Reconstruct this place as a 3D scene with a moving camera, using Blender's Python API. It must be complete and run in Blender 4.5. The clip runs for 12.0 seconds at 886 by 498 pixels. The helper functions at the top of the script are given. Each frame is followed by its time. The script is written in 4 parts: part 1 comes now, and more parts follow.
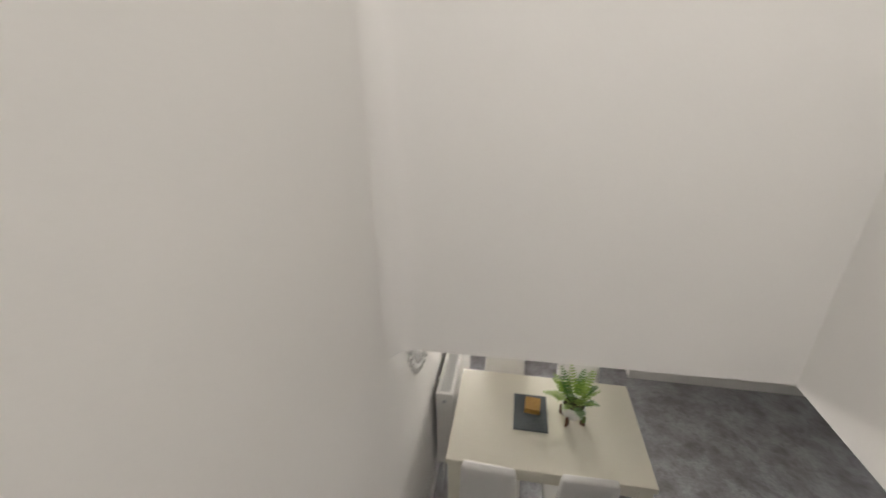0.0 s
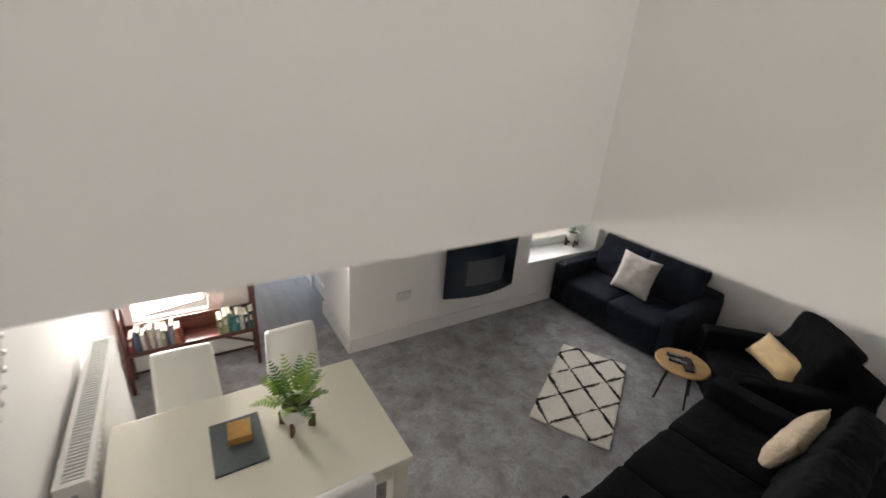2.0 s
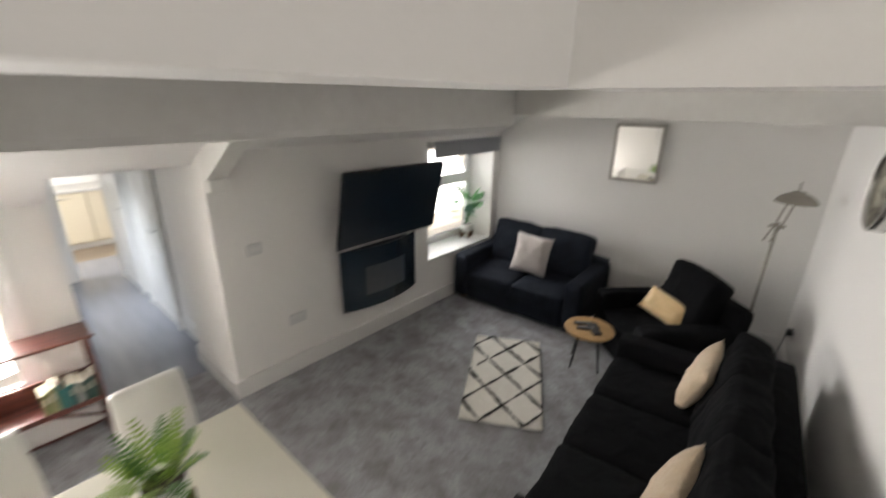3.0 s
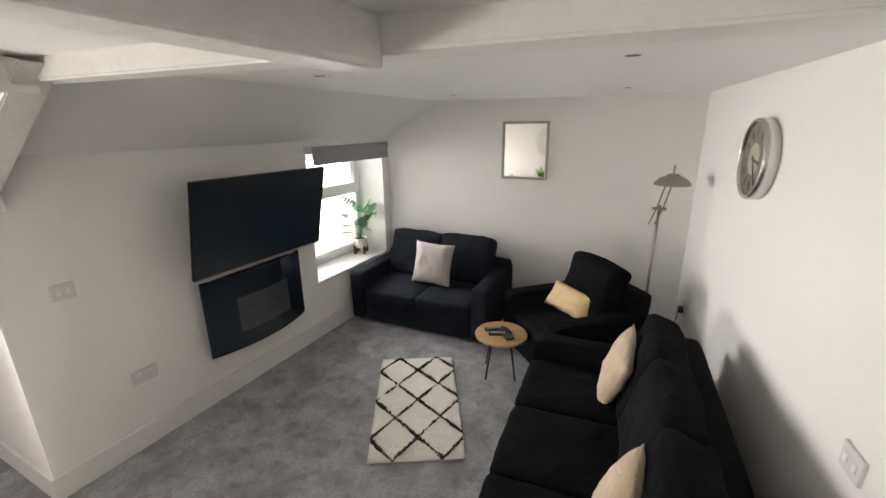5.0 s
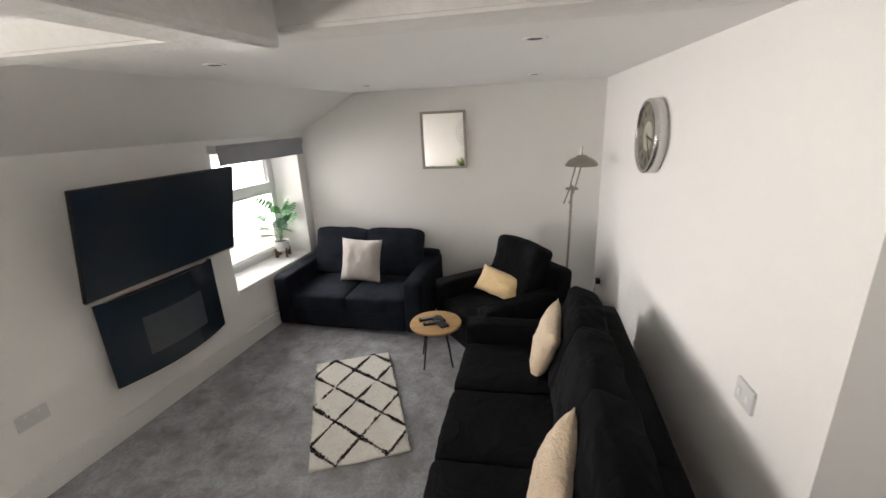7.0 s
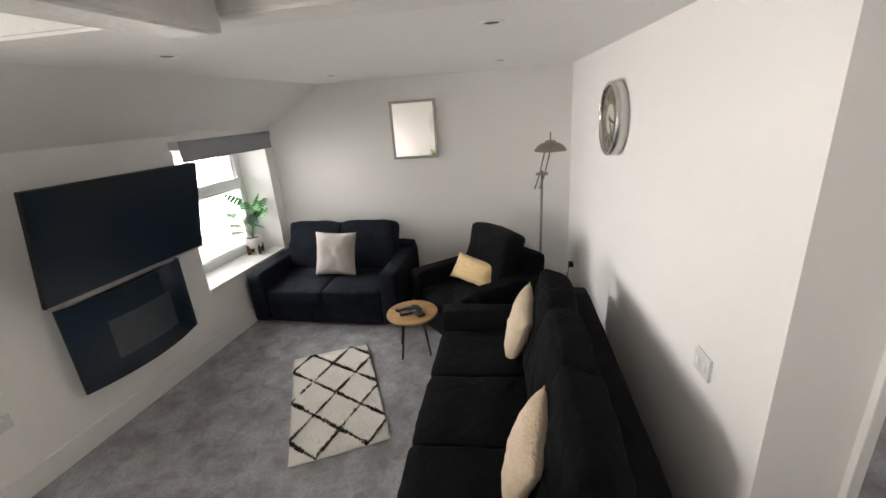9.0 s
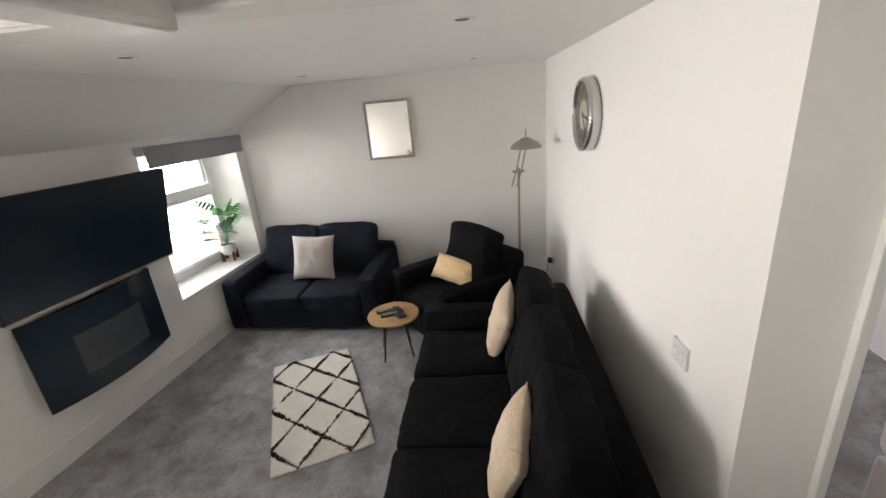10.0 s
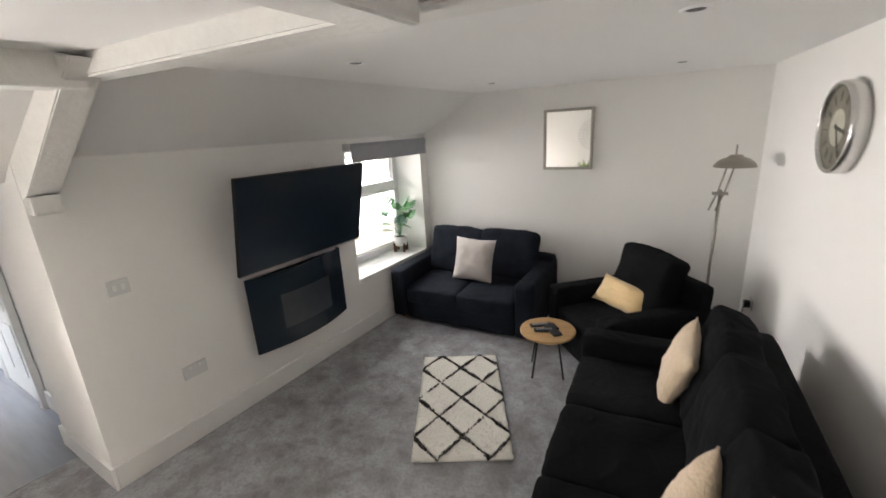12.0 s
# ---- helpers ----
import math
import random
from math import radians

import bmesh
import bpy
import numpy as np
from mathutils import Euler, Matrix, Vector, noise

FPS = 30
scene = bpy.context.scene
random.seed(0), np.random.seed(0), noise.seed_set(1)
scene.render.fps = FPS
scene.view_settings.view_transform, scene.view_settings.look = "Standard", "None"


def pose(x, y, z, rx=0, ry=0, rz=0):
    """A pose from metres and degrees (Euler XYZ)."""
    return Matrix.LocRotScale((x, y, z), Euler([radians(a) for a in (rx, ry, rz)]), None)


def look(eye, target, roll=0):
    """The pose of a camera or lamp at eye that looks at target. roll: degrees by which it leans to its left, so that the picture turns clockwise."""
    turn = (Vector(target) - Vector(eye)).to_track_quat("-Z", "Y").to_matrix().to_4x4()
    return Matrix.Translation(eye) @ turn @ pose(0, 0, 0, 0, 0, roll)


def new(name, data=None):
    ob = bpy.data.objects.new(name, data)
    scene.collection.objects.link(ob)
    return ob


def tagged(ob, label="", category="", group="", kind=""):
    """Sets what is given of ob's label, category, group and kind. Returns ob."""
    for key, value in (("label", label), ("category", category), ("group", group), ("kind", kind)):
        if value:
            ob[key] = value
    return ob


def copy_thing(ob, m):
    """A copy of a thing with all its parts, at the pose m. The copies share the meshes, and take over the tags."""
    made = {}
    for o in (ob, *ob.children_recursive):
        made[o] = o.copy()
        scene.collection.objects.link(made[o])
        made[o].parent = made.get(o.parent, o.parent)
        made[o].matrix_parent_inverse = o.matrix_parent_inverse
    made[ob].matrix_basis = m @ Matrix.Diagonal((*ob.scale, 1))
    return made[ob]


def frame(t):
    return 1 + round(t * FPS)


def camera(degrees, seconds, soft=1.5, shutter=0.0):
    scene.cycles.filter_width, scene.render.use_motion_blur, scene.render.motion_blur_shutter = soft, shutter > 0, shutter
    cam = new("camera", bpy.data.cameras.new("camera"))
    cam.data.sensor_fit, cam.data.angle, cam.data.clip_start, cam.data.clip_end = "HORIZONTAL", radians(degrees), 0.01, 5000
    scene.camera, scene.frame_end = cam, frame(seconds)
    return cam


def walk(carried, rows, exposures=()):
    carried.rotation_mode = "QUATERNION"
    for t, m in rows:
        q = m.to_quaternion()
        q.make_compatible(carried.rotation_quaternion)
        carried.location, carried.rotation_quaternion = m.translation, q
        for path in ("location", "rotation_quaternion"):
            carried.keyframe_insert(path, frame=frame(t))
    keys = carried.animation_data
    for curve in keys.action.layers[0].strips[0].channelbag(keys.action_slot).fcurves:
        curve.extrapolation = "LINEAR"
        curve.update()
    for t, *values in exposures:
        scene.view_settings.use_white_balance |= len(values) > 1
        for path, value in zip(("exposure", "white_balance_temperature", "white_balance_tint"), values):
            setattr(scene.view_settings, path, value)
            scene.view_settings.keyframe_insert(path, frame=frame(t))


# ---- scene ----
cam = camera(93.9, 12.0, shutter=0.6)
PATH = [
    (0, (3.541, -1.218, 2.858), (1.74, -1.552, 2.053), -0.8),
    (0.5, (3.406, -1.234, 2.747), (1.543, -1.107, 2.03), -1.2),
    (0.8, (3.327, -1.233, 2.668), (1.531, -0.715, 1.956), 6.0),
    (1, (3.268, -1.245, 2.597), (1.519, -0.508, 1.966), 7.3),
    (1.5, (3.183, -1.169, 2.513), (1.576, -0.249, 1.757), 6.8),
    (2, (3.072, -1.102, 2.376), (1.526, -0.076, 1.632), 4.6),
    (2.5, (2.953, -1.058, 2.218), (1.557, 0.18, 1.498), 2.6),
    (2.8, (2.906, -1.023, 2.201), (1.614, 0.281, 1.406), -0.2),
    (3, (2.874, -0.979, 2.173), (1.643, 0.449, 1.506), 1.0),
    (3.3, (2.852, -0.855, 2.121), (1.759, 0.724, 1.559), 0.6),
    (3.5, (2.863, -0.797, 2.096), (1.901, 0.855, 1.494), 0.8),
    (3.7, (2.873, -0.733, 2.079), (2.008, 0.973, 1.490), 0.1),
    (5.5, (2.693, -0.652, 1.946), (1.839, 1.064, 1.378), -1.1),
    (6, (2.705, -0.644, 1.938), (1.952, 1.103, 1.32), -1.8),
    (6.5, (2.723, -0.633, 1.945), (2.076, 1.154, 1.322), -2.6),
    (7, (2.739, -0.637, 1.942), (2.192, 1.189, 1.336), -2.7),
    (8.8, (2.809, -0.636, 1.928), (2.358, 1.201, 1.279), -4.2),
    (9, (2.797, -0.638, 1.922), (2.341, 1.198, 1.272), -4.2),
    (9.5, (2.798, -0.629, 1.923), (2.409, 1.22, 1.268), -4.0),
    (10, (2.804, -0.619, 1.914), (2.439, 1.234, 1.257), -5.2),
    (10.5, (2.76, -0.63, 1.903), (2.191, 1.174, 1.251), -4.7),
    (11, (2.702, -0.648, 1.9), (1.919, 1.079, 1.264), -3.6),
    (11.5, (2.684, -0.655, 1.895), (1.75, 0.999, 1.272), -4.3),
    (12, (2.678, -0.601, 1.879), (1.649, 1.022, 1.326), -3.4),
]
walk(cam, [(t, look(eye, target, roll)) for t, eye, target, roll in PATH], [(0, 0.60, 6900, 11), (1.0, 0.70, 6900, 11), (1.6, 0.84, 6900, 11), (2.0, 0.68, 6900, 11), (2.5, 0.66, 6850, 11), (3.0, 0.80, 6900, 11), (3.5, 0.98, 7000, 12), (5.5, 1.10, 6950, 12), (12, 1.12, 6900, 12)])

# ---- world, sun, window light and added fill lamps ----
world = bpy.data.worlds.new("sky")
scene.world = world
world.use_nodes = True
wn = world.node_tree
sky = wn.nodes.new("ShaderNodeTexSky")
sky.sky_type = "NISHITA"
sky.sun_disc = False
sky.sun_elevation = radians(23)
sky.sun_rotation = radians(45)
wn.links.new(sky.outputs[0], wn.nodes["Background"].inputs[0])
wn.nodes["Background"].inputs[1].default_value = 0.12

sun_data = bpy.data.lights.new("sun", "SUN")
sun_data.energy, sun_data.angle, sun_data.color = 5.0, radians(0.5), (1.0, 0.95, 0.88)
sun = new("sun", sun_data)
sun.matrix_world = look((30, 30, 18), (0, 0, 0))


def area_lamp(name, centre, target, w, h, watts, colour, spread=180):
    d = bpy.data.lights.new(name, "AREA")
    d.shape, d.size, d.size_y, d.energy, d.color = "RECTANGLE", w, h, watts, colour
    d.spread = radians(spread)
    o = new(name, d)
    o.matrix_world = look(centre, target)
    return o


area_lamp("window_light", (-0.46, 2.68, 1.26), (2.0, 2.25, 0.95), 1.0, 0.78, 10, (0.95, 0.97, 1.0), 110)
area_lamp("dining_window_light", (-0.67, -1.325, 0.88), (2.0, -0.6, 0.9), 0.50, 0.86, 25, (1.0, 0.985, 0.97), 112)
# added lamp above the view, brightens the stairwell walls
area_lamp("stairwell_top_fill", (3.7, -1.08, 4.55), (3.7, -1.08, 1.0), 0.98, 0.82, 8.6, (1.0, 0.99, 0.98))
# weak fill added inside the bedroom, no window stands here
area_lamp("bedroom_fill_light", (4.4, -0.35, 1.5), (4.4, 2.0, 1.0), 0.8, 0.9, 0.08, (0.85, 0.87, 1.0))
# bluish fill added behind the left wall to brighten the passage floor
area_lamp("passage_fill_light", (-2.1, -0.83, 1.27), (-2.4, -0.35, 0.0), 0.98, 0.92, 9, (0.80, 0.89, 1.0), 115)
# unseen source, lamp added out of view to light kitchen and passage
area_lamp("kitchen_unseen_light", (-4.4, -1.95, 1.4), (-4.4, 0.5, 0.9), 0.9, 0.9, 45, (0.95, 0.98, 1.0))

# ---- materials ----


def mat(name, base, rough=0.6, metal=0.0, grain=0.0, scale=40.0, bump=0.0, blotch=0.0, blotch_scale=3.0, sheen=0.0, spec=0.5, tint=None, coat=0.0, random=0.0, fleck=0.0, fleck_scale=20.0, fold=0.0, fold_scale=7.0, warp=0.0):
    """A surface with fine grain, slow blotches and relief."""
    m = bpy.data.materials.new(name)
    m.use_nodes = True
    nt = m.node_tree
    b = nt.nodes["Principled BSDF"]
    b.inputs["Roughness"].default_value = rough
    b.inputs["Metallic"].default_value = metal
    b.inputs["Specular IOR Level"].default_value = spec
    b.inputs["Coat Weight"].default_value = coat
    b.inputs["Sheen Weight"].default_value = sheen
    tc = nt.nodes.new("ShaderNodeTexCoord")
    col = None
    rgb = nt.nodes.new("ShaderNodeRGB")
    rgb.outputs[0].default_value = (*base, 1)
    col = rgb.outputs[0]
    other = tint or tuple(c * 0.5 for c in base)

    def layer(fac, sc, detail, lo, hi, seed):
        nonlocal col
        n = nt.nodes.new("ShaderNodeTexNoise")
        n.inputs["Scale"].default_value, n.inputs["Detail"].default_value = sc, detail
        n.inputs["Distortion"].default_value = warp
        mp = nt.nodes.new("ShaderNodeMapping")
        mp.inputs["Location"].default_value = (seed, seed * 2, seed * 3)
        nt.links.new(tc.outputs["Object"], mp.inputs[0])
        nt.links.new(mp.outputs[0], n.inputs["Vector"])
        r = nt.nodes.new("ShaderNodeMapRange")
        r.inputs["From Min"].default_value, r.inputs["From Max"].default_value = lo, hi
        r.inputs["To Min"].default_value, r.inputs["To Max"].default_value = 0, fac
        nt.links.new(n.outputs[0], r.inputs[0])
        mix = nt.nodes.new("ShaderNodeMix")
        mix.data_type = "RGBA"
        nt.links.new(r.outputs[0], mix.inputs[0])
        nt.links.new(col, mix.inputs[6])
        mix.inputs[7].default_value = (*other, 1)
        col = mix.outputs[2]
        return n

    if blotch:
        layer(blotch, blotch_scale, 5, 0.38, 0.68, 3.1)
    if fleck:
        layer(fleck, fleck_scale, 3, 0.55, 0.66, 5.5)
    g = layer(grain, scale, 4, 0.35, 0.7, 7.7) if grain or bump else None
    if random:
        info = nt.nodes.new("ShaderNodeObjectInfo")
        hsv = nt.nodes.new("ShaderNodeHueSaturation")
        r = nt.nodes.new("ShaderNodeMapRange")
        r.inputs["To Min"].default_value, r.inputs["To Max"].default_value = 1 - random, 1 + random
        nt.links.new(info.outputs["Random"], r.inputs[0])
        nt.links.new(r.outputs[0], hsv.inputs["Value"])
        nt.links.new(col, hsv.inputs["Color"])
        col = hsv.outputs[0]
    nt.links.new(col, b.inputs["Base Color"])
    if bump:
        bp = nt.nodes.new("ShaderNodeBump")
        bp.inputs["Strength"].default_value, bp.inputs["Distance"].default_value = bump, 0.01
        nt.links.new(g.outputs[0], bp.inputs["Height"])
        nt.links.new(bp.outputs[0], b.inputs["Normal"])
        if fold:
            fn = nt.nodes.new("ShaderNodeTexNoise")
            fn.inputs["Scale"].default_value, fn.inputs["Detail"].default_value, fn.inputs["Distortion"].default_value = fold_scale, 3, 0.8
            nt.links.new(tc.outputs["Object"], fn.inputs["Vector"])
            fb = nt.nodes.new("ShaderNodeBump")
            fb.inputs["Strength"].default_value, fb.inputs["Distance"].default_value = fold, 0.05
            nt.links.new(fn.outputs[0], fb.inputs["Height"])
            nt.links.new(fb.outputs[0], bp.inputs["Normal"])
    return m


def streaked(name, base, dark, rough=0.4, along=(3, 60, 60), bump=0.1, coat=0.0):
    """Wood with grain drawn out along one axis."""
    m = bpy.data.materials.new(name)
    m.use_nodes = True
    nt = m.node_tree
    b = nt.nodes["Principled BSDF"]
    b.inputs["Roughness"].default_value = rough
    b.inputs["Coat Weight"].default_value = coat
    tc = nt.nodes.new("ShaderNodeTexCoord")
    mp = nt.nodes.new("ShaderNodeMapping")
    mp.inputs["Scale"].default_value = along
    nt.links.new(tc.outputs["Object"], mp.inputs[0])
    n = nt.nodes.new("ShaderNodeTexNoise")
    n.inputs["Scale"].default_value, n.inputs["Detail"].default_value = 1.0, 6
    nt.links.new(mp.outputs[0], n.inputs["Vector"])
    ramp = nt.nodes.new("ShaderNodeValToRGB")
    ramp.color_ramp.elements[0].position, ramp.color_ramp.elements[0].color = 0.35, (*dark, 1)
    ramp.color_ramp.elements[1].position, ramp.color_ramp.elements[1].color = 0.68, (*base, 1)
    nt.links.new(n.outputs[0], ramp.inputs[0])
    nt.links.new(ramp.outputs[0], b.inputs["Base Color"])
    bp = nt.nodes.new("ShaderNodeBump")
    bp.inputs["Strength"].default_value, bp.inputs["Distance"].default_value = bump, 0.004
    nt.links.new(n.outputs[0], bp.inputs["Height"])
    nt.links.new(bp.outputs[0], b.inputs["Normal"])
    return m


def glass_mat(name):
    m = bpy.data.materials.new(name)
    m.use_nodes = True
    b = m.node_tree.nodes["Principled BSDF"]
    b.inputs["Transmission Weight"].default_value = 1.0
    b.inputs["Roughness"].default_value = 0.02
    b.inputs["IOR"].default_value = 1.45
    return m


WALL = mat("wall_paint", (0.845, 0.83, 0.805), 0.75, grain=0.06, scale=220, bump=0.03, blotch=0.05, blotch_scale=1.3, tint=(0.7, 0.67, 0.63))
CEIL = mat("ceiling_paint", (0.83, 0.82, 0.805), 0.8, grain=0.05, scale=160, bump=0.03, blotch=0.05, blotch_scale=1.0, tint=(0.7, 0.68, 0.65))
BEAM = mat("beam_paint", (0.79, 0.78, 0.75), 0.5, grain=0.14, scale=28, bump=0.35, blotch=0.12, blotch_scale=5, tint=(0.55, 0.52, 0.48))
GLOSS = mat("gloss_white_wood", (0.78, 0.77, 0.75), 0.35, grain=0.05, scale=60, bump=0.04, blotch=0.04, tint=(0.68, 0.66, 0.62))
CARPET = mat("grey_carpet", (0.40, 0.405, 0.43), 0.98, grain=0.42, scale=55, bump=0.6, blotch=0.7, blotch_scale=5.5, tint=(0.165, 0.152, 0.148), fleck=0.4, fleck_scale=12, sheen=0.15, spec=0.1, warp=0.25)
VINYL = streaked("grey_wood_vinyl", (0.28, 0.29, 0.33), (0.24, 0.245, 0.28), 0.17, (1.5, 14, 5), 0.05)
LINO = streaked("brown_wood_floor", (0.30, 0.24, 0.18), (0.2, 0.15, 0.11), 0.4, (20, 4, 10))
BLACK = mat("black_fabric", (0.0048, 0.0054, 0.0068), 0.9, grain=0.5, scale=300, bump=0.3, blotch=0.5, blotch_scale=7, tint=(0.002, 0.002, 0.0025), spec=0.12, fold=0.5)
# dark navy loveseat fabric, base lifted to carry the window's bluish sheen
NAVY_LIT = mat("lit_navy_fabric", (0.0165, 0.022, 0.034), 0.9, grain=0.5, scale=300, bump=0.3, blotch=0.5, blotch_scale=7, tint=(0.003, 0.003, 0.005), spec=0.15, fold=0.35)
PIL_GREY = mat("greige_cloth", (0.55, 0.50, 0.47), 0.95, grain=0.3, scale=260, bump=0.5, blotch=0.2, blotch_scale=9, tint=(0.4, 0.36, 0.34), sheen=0.3, fold=0.12, fold_scale=11)
PIL_CREAM = mat("cream_fleece", (0.70, 0.54, 0.37), 0.95, grain=0.35, scale=120, bump=0.8, blotch=0.3, blotch_scale=14, tint=(0.5, 0.4, 0.3), sheen=0.4, fold=0.45, fold_scale=16)
PIL_GOLD = mat("gold_satin", (0.78, 0.55, 0.28), 0.38, grain=0.2, scale=90, bump=0.35, blotch=0.3, blotch_scale=12, tint=(0.55, 0.4, 0.18), sheen=0.3)
LEATHER = mat("white_leatherette", (0.74, 0.73, 0.71), 0.45, grain=0.08, scale=180, bump=0.12, blotch=0.06, tint=(0.62, 0.6, 0.57))
TABLE = mat("cream_table_lacquer", (0.76, 0.73, 0.63), 0.38, grain=0.04, scale=90, bump=0.03, blotch=0.05, tint=(0.66, 0.62, 0.52))
SLATE = mat("slate", (0.085, 0.105, 0.115), 0.6, grain=0.5, scale=60, bump=0.35, blotch=0.4, blotch_scale=10, tint=(0.05, 0.062, 0.07))
OAK = streaked("light_oak", (0.52, 0.33, 0.15), (0.38, 0.22, 0.09), 0.5, (4, 50, 50))
CORK = mat("tan_cork", (0.45, 0.25, 0.06), 0.8, grain=0.6, scale=130, bump=0.4, blotch=0.3, blotch_scale=20, tint=(0.3, 0.15, 0.03))
MAHOGANY = streaked("mahogany", (0.135, 0.033, 0.02), (0.05, 0.013, 0.010), 0.28, (30, 3, 30), 0.05, 0.4)
TEAK = streaked("brown_pot_legs", (0.18, 0.075, 0.035), (0.09, 0.035, 0.015), 0.5, (40, 40, 6))
CERAMIC = mat("white_ceramic", (0.74, 0.73, 0.71), 0.35, grain=0.04, scale=50, bump=0.02)
SOIL = mat("soil", (0.06, 0.045, 0.025), 0.95, grain=0.6, scale=120, bump=1.0)
FERN = mat("fern_leaf", (0.31, 0.44, 0.10), 0.6, spec=0.15, grain=0.35, scale=30, tint=(0.09, 0.22, 0.02))
FERN_D = mat("fern_leaf_dark", (0.10, 0.22, 0.05), 0.6, spec=0.15, grain=0.35, scale=30, tint=(0.03, 0.09, 0.03))
MONST = mat("monstera_leaf", (0.05, 0.22, 0.05), 0.4, grain=0.3, scale=25, tint=(0.02, 0.11, 0.03))
MONST_B = mat("eucalyptus_leaf", (0.09, 0.20, 0.15), 0.5, grain=0.3, scale=25, tint=(0.05, 0.12, 0.09))
SCREEN = mat("tv_screen", (0.011, 0.021, 0.034), 0.2, spec=0.4)
TVCASE = mat("tv_case", (0.008, 0.010, 0.013), 0.45, spec=0.2)
FIREGLASS = mat("black_fire_glass", (0.010, 0.021, 0.034), 0.2, spec=0.5)
FIREWIN = mat("smoked_fire_window", (0.055, 0.064, 0.074), 0.3, grain=0.5, scale=14, tint=(0.028, 0.036, 0.046))
SILVER = mat("brushed_silver", (0.55, 0.53, 0.50), 0.38, metal=0.9, grain=0.15, scale=80, bump=0.05)
SILVER_PAINT = mat("silver_leaf_frame", (0.45, 0.42, 0.38), 0.45, metal=0.35, grain=0.3, scale=45, bump=0.2, blotch=0.2, blotch_scale=12)
LAMPMETAL = mat("satin_nickel", (0.34, 0.31, 0.27), 0.4, metal=0.75, grain=0.12, scale=60)
SATIN = mat("satin_chrome", (0.62, 0.61, 0.59), 0.25, metal=0.9)
CHROME = mat("chrome", (0.75, 0.75, 0.75), 0.12, metal=1.0)
MIRROR = mat("mirror_glass", (0.9, 0.9, 0.89), 0.015, metal=1.0)
BLACKMETAL = mat("black_metal", (0.012, 0.012, 0.013), 0.45, metal=0.3)
PLASTIC = mat("white_plastic", (0.66, 0.66, 0.65), 0.35)
PLASTIC_D = mat("dark_plastic", (0.018, 0.018, 0.02), 0.4, grain=0.2, scale=80)
BLIND = mat("grey_blind_cloth", (0.40, 0.41, 0.44), 0.9, grain=0.35, scale=280, bump=0.25, blotch=0.15)
UPVC = mat("upvc", (0.80, 0.80, 0.80), 0.3, grain=0.03, scale=30)
RUG_W = mat("cream_shag", (0.88, 0.85, 0.79), 1.0, grain=0.3, scale=120, bump=0.6, blotch=0.25, blotch_scale=14, tint=(0.72, 0.68, 0.6), sheen=0.3, spec=0.1)
RUG_B = mat("black_shag", (0.045, 0.038, 0.035), 1.0, grain=0.5, scale=140, bump=0.6, sheen=0.1, spec=0.1)
GLASS = glass_mat("window_glass")
DIAL = mat("antique_dial", (0.21, 0.195, 0.15), 0.5, grain=0.4, scale=18, blotch=0.6, blotch_scale=9, tint=(0.10, 0.085, 0.06))
DIAL_C = mat("pale_dial", (0.50, 0.47, 0.38), 0.5, grain=0.3, scale=22, blotch=0.3, blotch_scale=8)
INK = mat("dial_ink", (0.075, 0.07, 0.062), 0.6)
KITCHEN = mat("cream_cabinet", (0.70, 0.62, 0.48), 0.4, grain=0.05, scale=30)
WORKTOP = mat("pale_worktop", (0.6, 0.58, 0.56), 0.3, grain=0.3, scale=90)
LINEN = mat("white_linen", (0.72, 0.68, 0.70), 0.9, grain=0.1, scale=90, bump=0.2, blotch=0.1)
BRICKOUT = mat("pale_render_facade", (0.78, 0.74, 0.66), 0.9, grain=0.3, scale=6, blotch=0.3, blotch_scale=1.2)
ASPHALT = mat("pale_paving", (0.5, 0.48, 0.45), 0.9, grain=0.4, scale=20, bump=0.3)
PAPER = mat("book_pages", (0.62, 0.57, 0.47), 0.9, grain=0.3, scale=200)

# ---- mesh helpers ----


def finish(name, bm, material, smooth=False):
    me = bpy.data.meshes.new(name)
    bmesh.ops.recalc_face_normals(bm, faces=bm.faces[:])
    bm.to_mesh(me)
    bm.free()
    if material:
        me.materials.append(material)
    if smooth:
        me.shade_smooth()
    return me


def part(name, bm, material, parent, label="", smooth=False):
    ob = new(name, finish(name, bm, material, smooth))
    ob.parent = parent
    if label:
        ob["label"] = label
    return ob


def thing(name, m, label, category, group="", kind=""):
    ob = new(name)
    ob.empty_display_size = 0.1
    ob.matrix_world = m
    return tagged(ob, label, category, group, kind)


def single(name, bm, material, label, category, m=None, group="", kind="", smooth=False):
    ob = new(name, finish(name, bm, material, smooth))
    if m is not None:
        ob.matrix_world = m
    return tagged(ob, label, category, group, kind)


def structure(name, bm, material, label, smooth=False):
    ob = new(name, finish(name, bm, material, smooth))
    return tagged(ob, label, name.rsplit("_", 1)[0] if name[-1].isdigit() else name.split("_")[0], "", "structure")


def box(bm, x0, x1, y0, y1, z0, z1, bev=0.0, m=None, seg=2):
    r = bmesh.ops.create_cube(bm, size=1.0)
    vs = r["verts"]
    for v in vs:
        v.co = Vector((x0 + (v.co.x + 0.5) * (x1 - x0), y0 + (v.co.y + 0.5) * (y1 - y0), z0 + (v.co.z + 0.5) * (z1 - z0)))
        if m is not None:
            v.co = m @ v.co
    if bev > 0:
        es = list({e for v in vs for e in v.link_edges})
        bmesh.ops.bevel(bm, geom=es, offset=bev, segments=seg, affect="EDGES", profile=0.6)
    return bm


